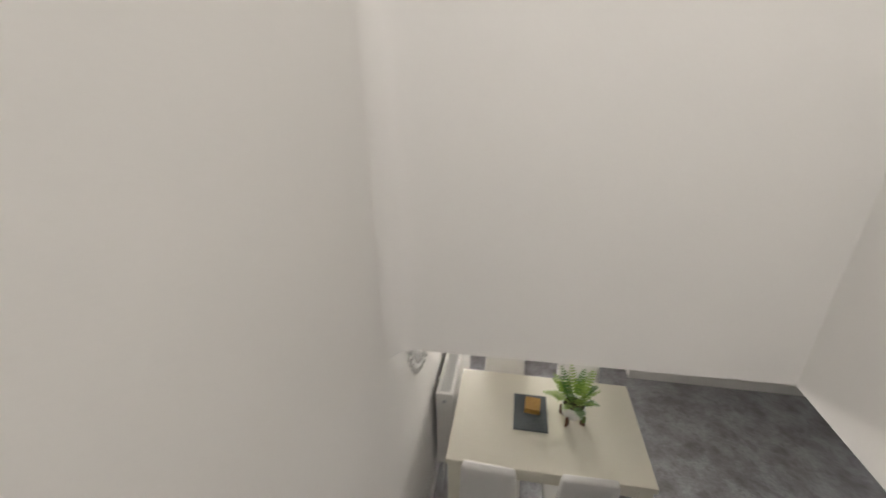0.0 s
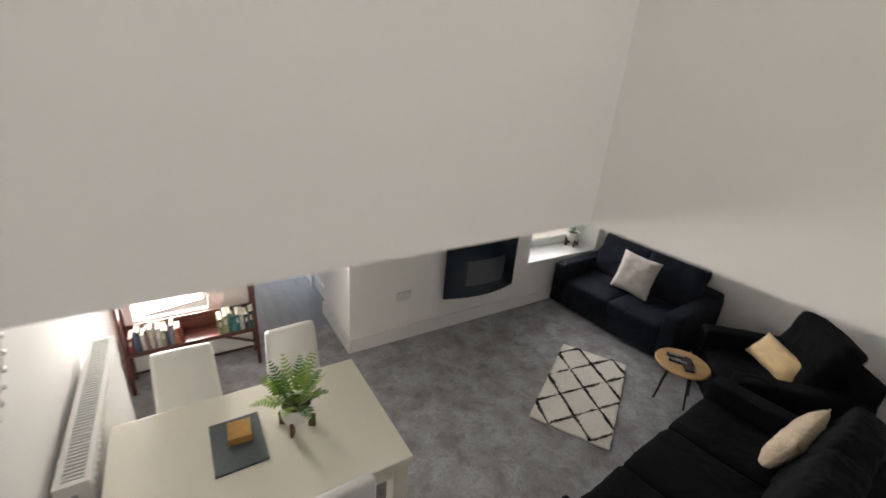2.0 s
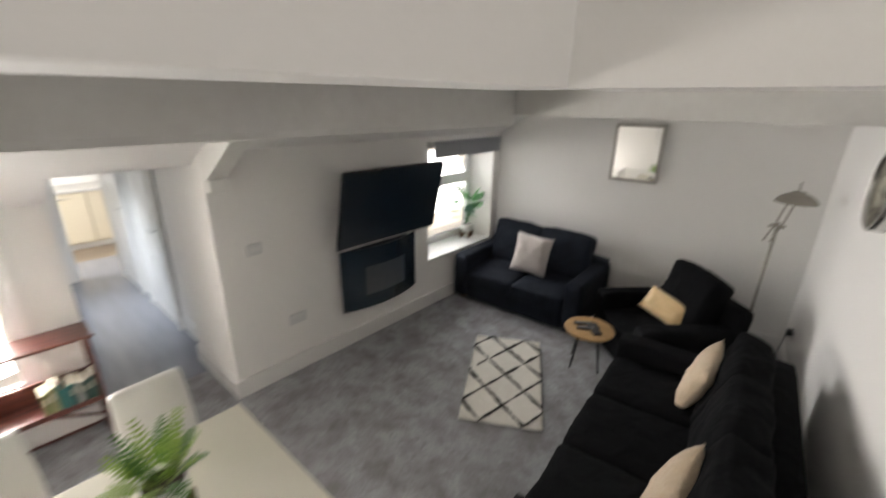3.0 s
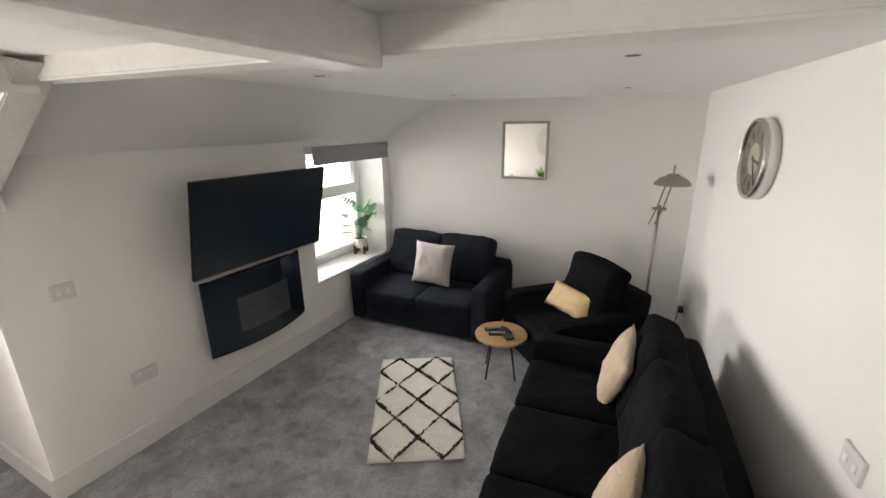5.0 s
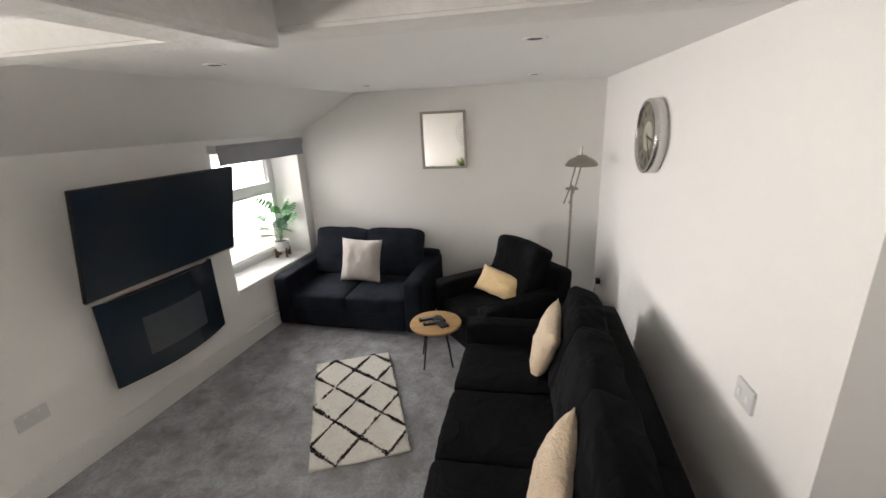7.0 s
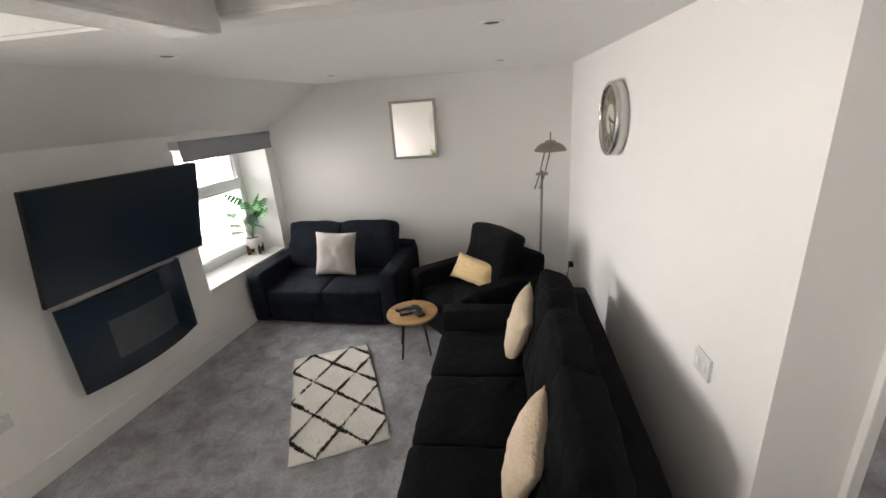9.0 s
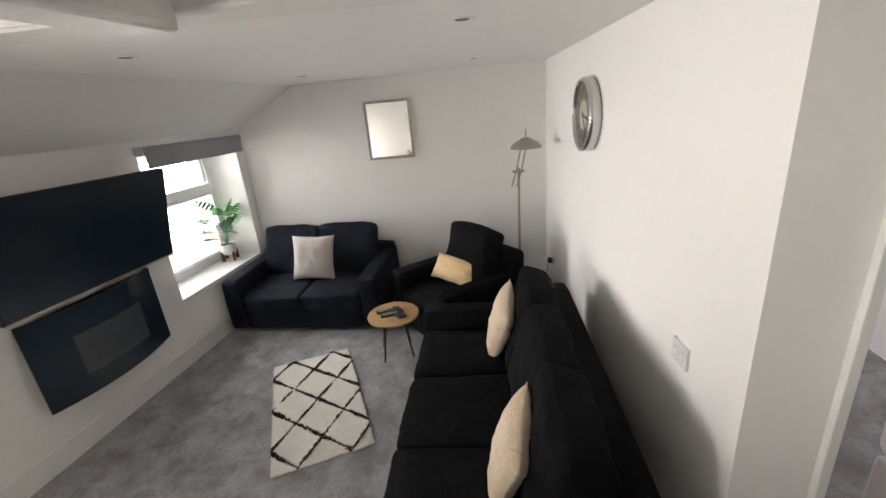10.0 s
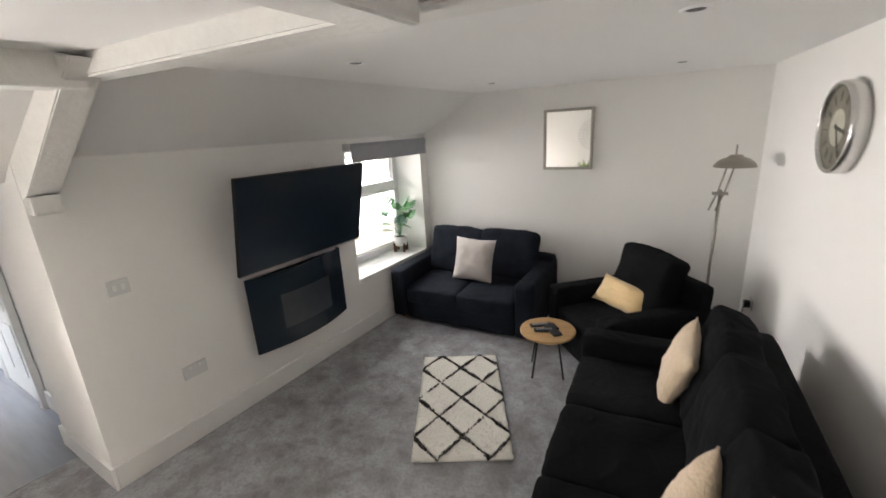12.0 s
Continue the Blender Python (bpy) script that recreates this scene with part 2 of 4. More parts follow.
def boxes(*spans, bev=0.0):
    bm = bmesh.new()
    for s in spans:
        box(bm, *s, bev=bev)
    return bm


def prism(bm, pts, y0, y1, skew=0.0):
    """A profile in x and z drawn out along y."""
    a = [bm.verts.new((x, y0 + skew * x, z)) for x, z in pts]
    b = [bm.verts.new((x, y1 + skew * x, z)) for x, z in pts]
    n = len(pts)
    bm.faces.new(a)
    bm.faces.new(b[::-1])
    for i in range(n):
        bm.faces.new((a[i], b[i], b[(i + 1) % n], a[(i + 1) % n]))
    return bm


def slab(bm, plan, z0, z1):
    a = [bm.verts.new((x, y, z0)) for x, y in plan]
    b = [bm.verts.new((x, y, z1)) for x, y in plan]
    n = len(plan)
    bm.faces.new(a[::-1])
    bm.faces.new(b)
    for i in range(n):
        bm.faces.new((a[i], a[(i + 1) % n], b[(i + 1) % n], b[i]))
    return bm


def tube(bm, pts, r, n=8, r1=None):
    """A round bar through points, tapering from r to r1."""
    r1 = r if r1 is None else r1
    pts = [Vector(p) for p in pts]
    rings = []
    for i, p in enumerate(pts):
        d = (pts[min(i + 1, len(pts) - 1)] - pts[max(i - 1, 0)]).normalized()
        u = d.orthogonal().normalized()
        if rings:
            u = (rings[-1][1] - d * rings[-1][1].dot(d)).normalized()
        w = d.cross(u)
        rr = r + (r1 - r) * i / max(len(pts) - 1, 1)
        rings.append(([bm.verts.new(p + (u * math.cos(a) + w * math.sin(a)) * rr) for a in [2 * math.pi * k / n for k in range(n)]], u))
    for (a, _), (b, _) in zip(rings, rings[1:]):
        for k in range(n):
            bm.faces.new((a[k], a[(k + 1) % n], b[(k + 1) % n], b[k]))
    bm.faces.new(rings[0][0][::-1])
    bm.faces.new(rings[-1][0])
    return bm


def lathe(bm, profile, n=32, m=None, close=True):
    """A profile of (radius, height) turned about z."""
    rings = []
    for r, z in profile:
        ring = []
        for k in range(n):
            a = 2 * math.pi * k / n
            co = Vector((r * math.cos(a), r * math.sin(a), z))
            ring.append(bm.verts.new(m @ co if m is not None else co))
        rings.append(ring)
    for a, b in zip(rings, rings[1:]):
        for k in range(n):
            bm.faces.new((a[k], a[(k + 1) % n], b[(k + 1) % n], b[k]))
    if close:
        bm.faces.new(rings[0][::-1])
        bm.faces.new(rings[-1])
    return bm


def soft_box(bm, w, d, h, edge=0.35, puff=0.25, n=14, wrinkle=0.006, seed=0.0, m=None, pinch=0.0):
    """An upholstered block centred on the origin: rounded edges, swollen faces, creases; pinch thins it to its rim."""
    at = {}

    def vert(i, j, k):
        key = (i, j, k)
        if key not in at:
            at[key] = bm.verts.new((2 * i / n - 1, 2 * j / n - 1, 2 * k / n - 1))
        return at[key]
    for i in range(n):
        for j in range(n):
            for k in (0, n):
                bm.faces.new((vert(i, j, k), vert(i + 1, j, k), vert(i + 1, j + 1, k), vert(i, j + 1, k)))
                bm.faces.new((vert(i, k, j), vert(i + 1, k, j), vert(i + 1, k, j + 1), vert(i, k, j + 1)))
                bm.faces.new((vert(k, i, j), vert(k, i + 1, j), vert(k, i + 1, j + 1), vert(k, i, j + 1)))
    vs = list(at.values())
    small = min(w, d, h)
    for v in vs:
        c = v.co.copy()
        p = Vector((c.x * w / 2, c.y * d / 2, c.z * h / 2))
        rad = edge * small / 2
        core = Vector((max(-w / 2 + rad, min(w / 2 - rad, p.x)), max(-d / 2 + rad, min(d / 2 - rad, p.y)), max(-h / 2 + rad, min(h / 2 - rad, p.z))))
        off = p - core
        if off.length > 1e-6:
            p = core + off.normalized() * min(off.length, rad) if off.length > rad else p
        bulge = (1 - c.x ** 2) * (1 - c.y ** 2) if abs(c.z) > 0.99 else 0
        if abs(c.x) > 0.99:
            bulge = (1 - c.y ** 2) * (1 - c.z ** 2)
            p.x += math.copysign(bulge * puff * small * 0.15, c.x)
        elif abs(c.y) > 0.99:
            bulge = (1 - c.x ** 2) * (1 - c.z ** 2)
            p.y += math.copysign(bulge * puff * small * 0.25, c.y)
        elif abs(c.z) > 0.99:
            p.z += math.copysign(bulge * puff * small * 0.35, c.z)
        if pinch:
            e = max(abs(c.x), abs(c.z))
            p.y *= (1 - pinch * e ** 3)
            p.x *= 1 - 0.10 * (1 - abs(c.z) ** 2) * abs(c.x) ** 3
            p.z *= 1 - 0.10 * (1 - abs(c.x) ** 2) * abs(c.z) ** 3
        q = p * 6 + Vector((seed, seed * 1.7, -seed))
        p += p.normalized() * noise.noise(q) * wrinkle + p.normalized() * noise.noise(q * 3) * wrinkle * 0.4
        v.co = m @ p if m is not None else p
    return bm


def part_box(name, span, material, parent, bev=0.004, label=""):
    bm = bmesh.new()
    box(bm, *span, bev=bev)
    return part(name, bm, material, parent, label)


# ---- the shell of the place ----
CZ = 2.218                      # flat ceiling
FAR0, FARK = 3.39, 0.086        # far wall: y = FAR0 + FARK x
CW0, CWK = 3.386, -0.107        # clock wall: x = CW0 + CWK (y - 0.827)


def far_y(x):
    return FAR0 + FARK * x


def clock_x(y):
    return CW0 + CWK * (y - 0.827)


bm = bmesh.new()
box(bm, -0.55, 6.0, -1.9, 3.95, -0.12, 0.0)
floor_living = structure("floor_1", bm, CARPET, "mottled dark grey short-pile carpet")
bm = bmesh.new()
box(bm, -3.7, -0.55, -0.9, 0.3, -0.12, 0.002)
box(bm, -4.4, -3.7, -2.2, 1.6, -0.12, 0.002)
structure("floor_2", bm, VINYL, "shiny grey wood-look vinyl of the passage")
bm = bmesh.new()
box(bm, -5.6, -4.4, -2.2, 1.6, -0.12, 0.002)
structure("floor_3", bm, LINO, "brown wood-look kitchen floor")

# wall with the television and the small window
WY0, WY1, WZ0, WZ1 = 2.11, 3.26, 0.545, 1.80
structure("wall_west", boxes((-0.42, 0, 0.0, WY0, 0, 1.93), (-0.42, 0, WY1, 3.55, 0, 1.93), (-0.42, 0, WY0, WY1, 0, WZ0 - 0.03), (-0.42, 0, WY0, WY1, WZ1, 1.93)), WALL, "white painted wall carrying the television")
bm = bmesh.new()
slab(bm, [(-0.42, far_y(-0.42)), (3.75, far_y(3.75)), (3.75, far_y(3.75) + 0.2), (-0.42, far_y(-0.42) + 0.2)], 0, 2.5)
structure("wall_north", bm, WALL, "white painted wall with the mirror")
ya, yb = 0.47, far_y(3.08)
bm = bmesh.new()
slab(bm, [(clock_x(ya), ya), (3.645, ya), (3.645, far_y(3.645)), (clock_x(yb), yb)], 0, 2.5)
structure("wall_east", bm, WALL, "white painted wall with the clock")
structure("wall_south", boxes((-0.7, 2.70, -1.9, -1.70, 0, 2.5), (2.70, 4.5, -1.9, -1.515, 0, 4.5)), WALL, "white painted wall with the radiator, stepping out at the stairs")
# wall with the dining window, the passage opening beside it
DY0, DY1, DZ0, DZ1 = -1.66, -0.97, 0.36, 1.43
structure("wall_window", boxes((-0.72, -0.5, -1.9, DY0, 0, 1.75), (-0.72, -0.5, DY1, -0.71, 0, 1.75), (-0.72, -0.5, DY0, DY1, 0, DZ0), (-0.72, -0.5, DY0, DY1, DZ1, 1.75)), WALL, "white painted wall around the dining window")
# passage
structure("wall_passage_right", boxes((-0.76, -0.42, 0.0, 0.2, 0, 2.1), (-3.6, -0.76, 0.1, 0.2, 0, 2.1)), WALL, "white passage wall with panelled doors")
# the hole in this wall is unseen, added to let the passage fill in
structure("wall_passage_left", boxes((-3.6, -2.6, -0.81, -0.71, 0, 2.1), (-1.6, -0.72, -0.81, -0.71, 0, 2.1), (-2.6, -1.6, -0.81, -0.71, 0, 0.8), (-2.6, -1.6, -0.81, -0.71, 1.75, 2.1), (-3.7, -3.6, -0.81, -0.36, 0, 2.1)), WALL, "white passage wall")
# the opening behind the kitchen lamp is unseen and assumed
structure("wall_kitchen", boxes((-5.7, -5.6, -2.3, 1.7, 0, 2.4), (-5.6, -3.6, 1.6, 1.7, 0, 2.4), (-3.7, -3.6, 0.2, 1.7, 0, 2.4), (-3.7, -3.6, -2.2, -0.81, 0, 2.4), (-5.6, -4.9, -2.3, -2.2, 0, 2.4), (-3.9, -3.6, -2.3, -2.2, 0, 2.4), (-4.9, -3.9, -2.3, -2.2, 0, 0.9), (-4.9, -3.9, -2.3, -2.2, 1.9, 2.4)), WALL, "kitchen walls beyond the passage")
structure("ceiling_passage", boxes((-3.7, -0.15, -0.81, 0.2, 1.98, 2.1), (-5.7, -3.7, -2.3, 1.7, 2.3, 2.4)), CEIL, "white passage ceiling")
structure("lintel_passage", boxes((-0.42, -0.17, -0.71, 0.0, 1.755, 2.0)), CEIL, "white lintel over the passage opening")

# ceiling: flat part around the stairwell and the slope down to the eaves
SX, SY = 2.68, -0.57
bm = boxes((0.6, SX - 0.1, -1.9, SY + 0.1, CZ, CZ + 0.18), (0.6, 5.4, SY + 0.1, 3.95, CZ, CZ + 0.18))
structure("ceiling_flat", bm, CEIL, "flat white ceiling with recessed lamps")
K = (CZ - 1.85) / 0.65
bm = bmesh.new()
prism(bm, [(-0.02, 1.85 - 0.02 * K), (0.66, CZ + 0.006), (0.66, CZ + 0.19), (-0.02, 2.06)], 0.0, 3.8)
prism(bm, [(-0.168, 1.85 - 0.168 * K), (0.66, CZ + 0.006), (0.66, CZ + 0.19), (-0.168, 2.02)], -0.71, 0.0)
prism(bm, [(-0.72, 1.85 - 0.72 * K), (0.66, CZ + 0.006), (0.66, CZ + 0.19), (-0.72, 1.70)], -1.9, -0.71)
structure("ceiling_slope", bm, CEIL, "sloping white ceiling under the roof")

# stairwell above the ceiling
bm = boxes((SX, 4.5, SY, SY + 0.1, 2.188, 4.5))
# the plaster edge over the stairs hangs out of level
head_low = [bm.verts.new((x, y, z)) for x in (SX - 0.14, SX) for y, z in ((-1.9, 2.172), (SY + 0.1, 2.190), (SY + 0.1, 4.5), (-1.9, 4.5))]
for ids in ((0, 1, 2, 3), (4, 5, 6, 7), (0, 1, 5, 4), (1, 2, 6, 5), (2, 3, 7, 6), (3, 0, 4, 7)):
    bm.faces.new([head_low[i] for i in ids])
# plaster rounded into the corner by the stairs
hollow = [(SX + 0.07 - 0.07 * math.cos(a), -1.515 + 0.07 - 0.07 * math.sin(a)) for a in [math.pi / 2 * k / 14 for k in range(15)]]
slab(bm, [(SX - 0.02, -1.53), (hollow[-1][0], -1.53)] + hollow[::-1] + [(SX - 0.02, hollow[0][1])], 2.178, 4.5)
structure("wall_stairwell", bm, WALL, "white plastered stairwell walls")
structure("wall_stair_top", boxes((4.5, 4.62, -1.9, SY + 0.1, 0, 4.5)), WALL, "white wall at the head of the stairs")
# opening out of view, made for the added lamp above it
structure("ceiling_stairwell", boxes((2.5, 3.2, -1.9, -0.42, 4.5, 4.6), (4.2, 4.62, -1.9, -0.42, 4.5, 4.6), (3.2, 4.2, -1.9, -1.5, 4.5, 4.6), (3.2, 4.2, -0.66, -0.42, 4.5, 4.6)), CEIL, "white stairwell ceiling with an unseen opening for added light")
structure("wall_stair_side", boxes((3.66, 4.5, SY, -0.45, 0, CZ)), WALL, "white wall between stairs and bedroom")

# bedroom beyond the clock wall
structure("wall_bedroom", boxes((5.25, 5.4, -0.6, 3.95, 0, 2.3), (4.9, 5.25, -0.6, -0.45, 0, 2.3), (4.5, 4.9, -0.6, -0.45, 0, 2.3)), mat("lilac_wall_paint", (0.62, 0.60, 0.66), 0.8, grain=0.05, scale=150, bump=0.08, blotch=0.05), "pale lilac bedroom wall")

# stairs
RUN, RISE, X0 = 0.215, 0.2, 2.26
pts = [(X0, 0.0)]
for i in range(10):
    pts += [(X0 + i * RUN, (i + 1) * RISE), (X0 + (i + 1) * RUN, (i + 1) * RISE)]
pts[-1] = (4.5, 2.0)
pts += [(4.5, 0.0)]
bm = bmesh.new()
prism(bm, pts, -1.513, SY - 0.002)
structure("stairs", bm, CARPET, "steep closed stairs covered in dark grey carpet")

# painted timbers
bm = boxes((1.985, 2.12, -1.70, 0.25, 2.102, CZ + 0.01), bev=0.016)
structure("beam_1", bm, BEAM, "white painted ceiling beam across the stair foot")
bm = bmesh.new()
slab(bm, [(0.5, 0.095), (3.43, 0.359), (3.40, 0.541), (0.5, 0.199)], 2.140, CZ + 0.01)
bmesh.ops.bevel(bm, geom=bm.edges[:], offset=0.008, segments=2, affect="EDGES")
structure("beam_2", bm, BEAM, "white painted tie beam across the living room")
bm = boxes((0.58, 0.70, -1.70, 0.13, 2.10, CZ + 0.01), bev=0.008)
structure("beam_3", bm, BEAM, "white painted purlin along the slope")
bm = bmesh.new()
prism(bm, [(-0.03, 1.655), (0.07, 1.700), (0.80, 2.195), (0.66, 2.226), (-0.03, 1.845)], 0.002, 0.122, 0.065)
bmesh.ops.bevel(bm, geom=bm.edges[:], offset=0.006, segments=2, affect="EDGES")
structure("beam_4", bm, BEAM, "white painted sloping truss leg")
bm = boxes((0.0, 0.085, 0.005, 0.125, 1.600, 1.690), bev=0.014)
structure("corbel", bm, BEAM, "white painted corbel under the truss leg")

# skirting, sills, windows, doors
bm = bmesh.new()
box(bm, 0.0, 0.018, 0.0, 3.4, 0.002, 0.15, bev=0.004)
structure("baseboard_1", bm, GLOSS, "white painted skirting board")
bm = bmesh.new()
slab(bm, [(0.0, far_y(0) - 0.018), (3.08, far_y(3.08) - 0.018), (3.08, far_y(3.08) + 0.01), (0, far_y(0) + 0.01)], 0.002, 0.15)
structure("baseboard_2", bm, GLOSS, "white painted skirting board")
bm = bmesh.new()
slab(bm, [(clock_x(ya) - 0.018, ya - 0.018), (3.645, ya - 0.018), (3.645, ya + 0.01), (clock_x(ya) + 0.01, ya + 0.01), (clock_x(yb) + 0.01, yb), (clock_x(yb) - 0.018, yb)], 0.002, 0.15)
structure("baseboard_3", bm, GLOSS, "white painted skirting board")
structure("baseboard_4", boxes((-0.76, 0.018, -0.018, 0.0, 0.002, 0.15), (-0.778, -0.76, -0.018, 0.1, 0.002, 0.15), (-1.42, -0.778, 0.082, 0.1, 0.004, 0.15), (-3.6, -2.36, 0.082, 0.1, 0.004, 0.15), bev=0.003), GLOSS, "white painted skirting board in the passage")
structure("baseboard_5", boxes((-0.5, 2.70, -1.70, -1.682, 0.002, 0.15), (-0.5, -0.482, -1.68, -0.71, 0.002, 0.15), bev=0.003), GLOSS, "white painted skirting board under the radiator")
structure("trim_1", boxes((3.640, 3.668, 0.445, 0.475, 0.0, 2.2), bev=0.003), GLOSS, "white door frame edge at the bedroom")
bm = bmesh.new()
box(bm, -0.40, 0.014, WY0 - 0.004, WY1 - 0.004, WZ0 - 0.03, WZ0 + 0.012, bev=0.008)
structure("sill_1", bm, GLOSS, "white window sill board")


def window_unit(name, x, y0, y1, z0, z1, transom, label, mull=()):
    """A plastic window: outer frame, sash bars and panes."""
    w = thing(name, pose(x, 0, 0), label, "window", "", "structure")
    f = 0.055
    bm = boxes((0, 0.06, y0, y0 + f, z0, z1), (0, 0.06, y1 - f, y1, z0, z1), (0.001, 0.059, y0 + f, y1 - f, z0, z0 + f), (0.001, 0.059, y0 + f, y1 - f, z1 - f, z1), bev=0.006)
    part("window_frame", bm, UPVC, w)
    zs = [z0 + f, *([transom - 0.03, transom + 0.03] if transom else []), z1 - f]
    ys = [y0 + f]
    for q in mull:
        ys += [q - 0.03, q + 0.03]
    ys.append(y1 - f)
    if transom:
        part("transom", boxes((0.004, 0.056, y0 + f, y1 - f, transom - 0.03, transom + 0.03), bev=0.005), UPVC, w)
    for q in mull:
        part("mullion", boxes((0.003, 0.057, q - 0.03, q + 0.03, z0 + f, z1 - f), bev=0.005), UPVC, w)
    s = 0.032
    for a, b in zip(ys[::2], ys[1::2]):
        for c, d in zip(zs[::2], zs[1::2]):
            sash = part("sash", boxes((0.012, 0.066, a, a + s, c, d), (0.012, 0.066, b - s, b, c, d), (0.013, 0.065, a + s, b - s, c, c + s), (0.013, 0.065, a + s, b - s, d - s, d), bev=0.005), UPVC, w)
            p = part("pane", boxes((0.03, 0.036, a + s, b - s, c + s, d - s)), GLASS, sash)
            p.visible_shadow = False
    return w


window_unit("window_1", -0.40, WY0, WY1, WZ0 + 0.012, WZ1, 1.30, "white plastic casement window in a deep reveal")
window_unit("window_2", -0.60, DY0, DY1, DZ0, DZ1, None, "bright white plastic window behind the bookcase")
structure("trim_2", boxes((-0.5, -0.485, DY1, DY1 + 0.05, DZ0 - 0.04, DZ1 + 0.05), (-0.5, -0.485, DY0 - 0.02, DY1, DZ1, DZ1 + 0.05), bev=0.003), GLOSS, "white window surround")
structure("sill_2", boxes((-0.54, -0.44, DY0 - 0.02, DY1 + 0.05, DZ0 - 0.03, DZ0), bev=0.005), GLOSS, "white narrow window sill")


def panel_door(name, m, w, h, label):
    d = thing(name, m, label, "door", "", "structure")
    part("door_leaf", boxes((0, w, 0, 0.035, 0.01, h), bev=0.003), GLOSS, d)
    for i, (a, b) in enumerate(((0.12, 0.36), (0.42, 0.66), (0.72, 0.95))):
        for x0, x1 in ((0.1, 0.46), (0.54, 0.9)):
            part("panel", boxes((x0 * w, x1 * w, -0.008, 0.0, a * h, b * h), bev=0.006), GLOSS, d)
    part("architrave", boxes((-0.07, -0.004, -0.015, 0.03, 0, h + 0.07), (w + 0.004, w + 0.07, -0.015, 0.03, 0, h + 0.07), (-0.004, w + 0.004, -0.014, 0.03, h + 0.006, h + 0.07), bev=0.004), GLOSS, d)
    hd = bmesh.new()
    tube(hd, [(w - 0.06, -0.0, 1.0), (w - 0.06, -0.045, 1.0), (w - 0.16, -0.05, 1.0)], 0.009)
    part("door_handle", hd, CHROME, d, "chrome lever handle")
    return d


panel_door("door_1", pose(-2.29, 0.066, 0), 0.80, 1.86, "white panelled passage door, shut")
panel_door("door_2", pose(-3.42, 0.066, 0), 0.70, 1.86, "white panelled passage door, shut")

# outside
bm = bmesh.new()
box(bm, -400, 400, -400, 400, -3.0, -2.9)
structure("ground", bm, ASPHALT, "pale paved street below the windows")
house = thing("house", pose(-8.5, 1, -2.9), "pale rendered house across the street in sunlight", "house")
part("wall", boxes((-6, 0, -14, 14, 0, 7.6)), BRICKOUT, house)
bm = bmesh.new()
prism(bm, [(-6.3, 7.55), (0.3, 7.55), (-3, 10.0)], -14.2, 14.2)
part("roof", bm, SLATE, house, "grey slate roof")
for y in (-6.5, -3.2, 0.1, 3.4, 6.7):
    for z in (0.9, 5.2):
        part("window", boxes((0.0, 0.04, y - 0.5, y + 0.5, z, z + 1.2), bev=0.02), WORKTOP, house, "pale house window")

# passage end: kitchen units
for i in range(3):
    y = -0.5 + i * 0.6
    c = thing("kitchen_cabinet", pose(-5.55, y, 0), "cream kitchen base cabinet with a plain door", "cabinet", "kitchen cabinets")
    part("body", boxes((0, 0.54, 0.003, 0.597, 0.1, 0.86)), KITCHEN, c)
    kd = part("door", boxes((0.541, 0.56, 0.006, 0.594, 0.12, 0.85), bev=0.004), KITCHEN, c)
    part("handle", boxes((0.56, 0.585, 0.2, 0.4, 0.78, 0.79), bev=0.002), CHROME, kd, "chrome bar handle")
    part("plinth", boxes((0.02, 0.48, 0.003, 0.597, 0.004, 0.1)), GLOSS, c)
single("worktop", boxes((-5.58, -4.96, -0.52, 1.32, 0.862, 0.90), bev=0.006), WORKTOP, "pale stone-look worktop over the cream cabinets", "worktop")
for i in range(3):
    y = -0.5 + i * 0.6
    c = thing("wall_cabinet", pose(-5.58, y, 1.35), "cream kitchen wall cabinet above the worktop", "cabinet", "kitchen wall cabinets")
    part("body", boxes((0, 0.30, 0.003, 0.597, 0, 0.7)), KITCHEN, c)
    part("door", boxes((0.301, 0.32, 0.006, 0.594, 0.004, 0.696), bev=0.004), KITCHEN, c)

# bedroom glimpse
bed = thing("bed", pose(4.32, -0.3, 0), "bed with white linen standing on dark carpet", "bed")
part("divan", boxes((0.0, 0.9, 0.0, 1.38, 0.02, 0.30), bev=0.02), LINEN, bed)
bm = bmesh.new()
soft_box(bm, 0.94, 1.42, 0.24, 0.6, 0.2, 10, 0.008, 4.0, Matrix.Translation((0.45, 0.69, 0.42)))
part("mattress", bm, LINEN, bed, "white quilt", True)

# ---- living room furniture ----


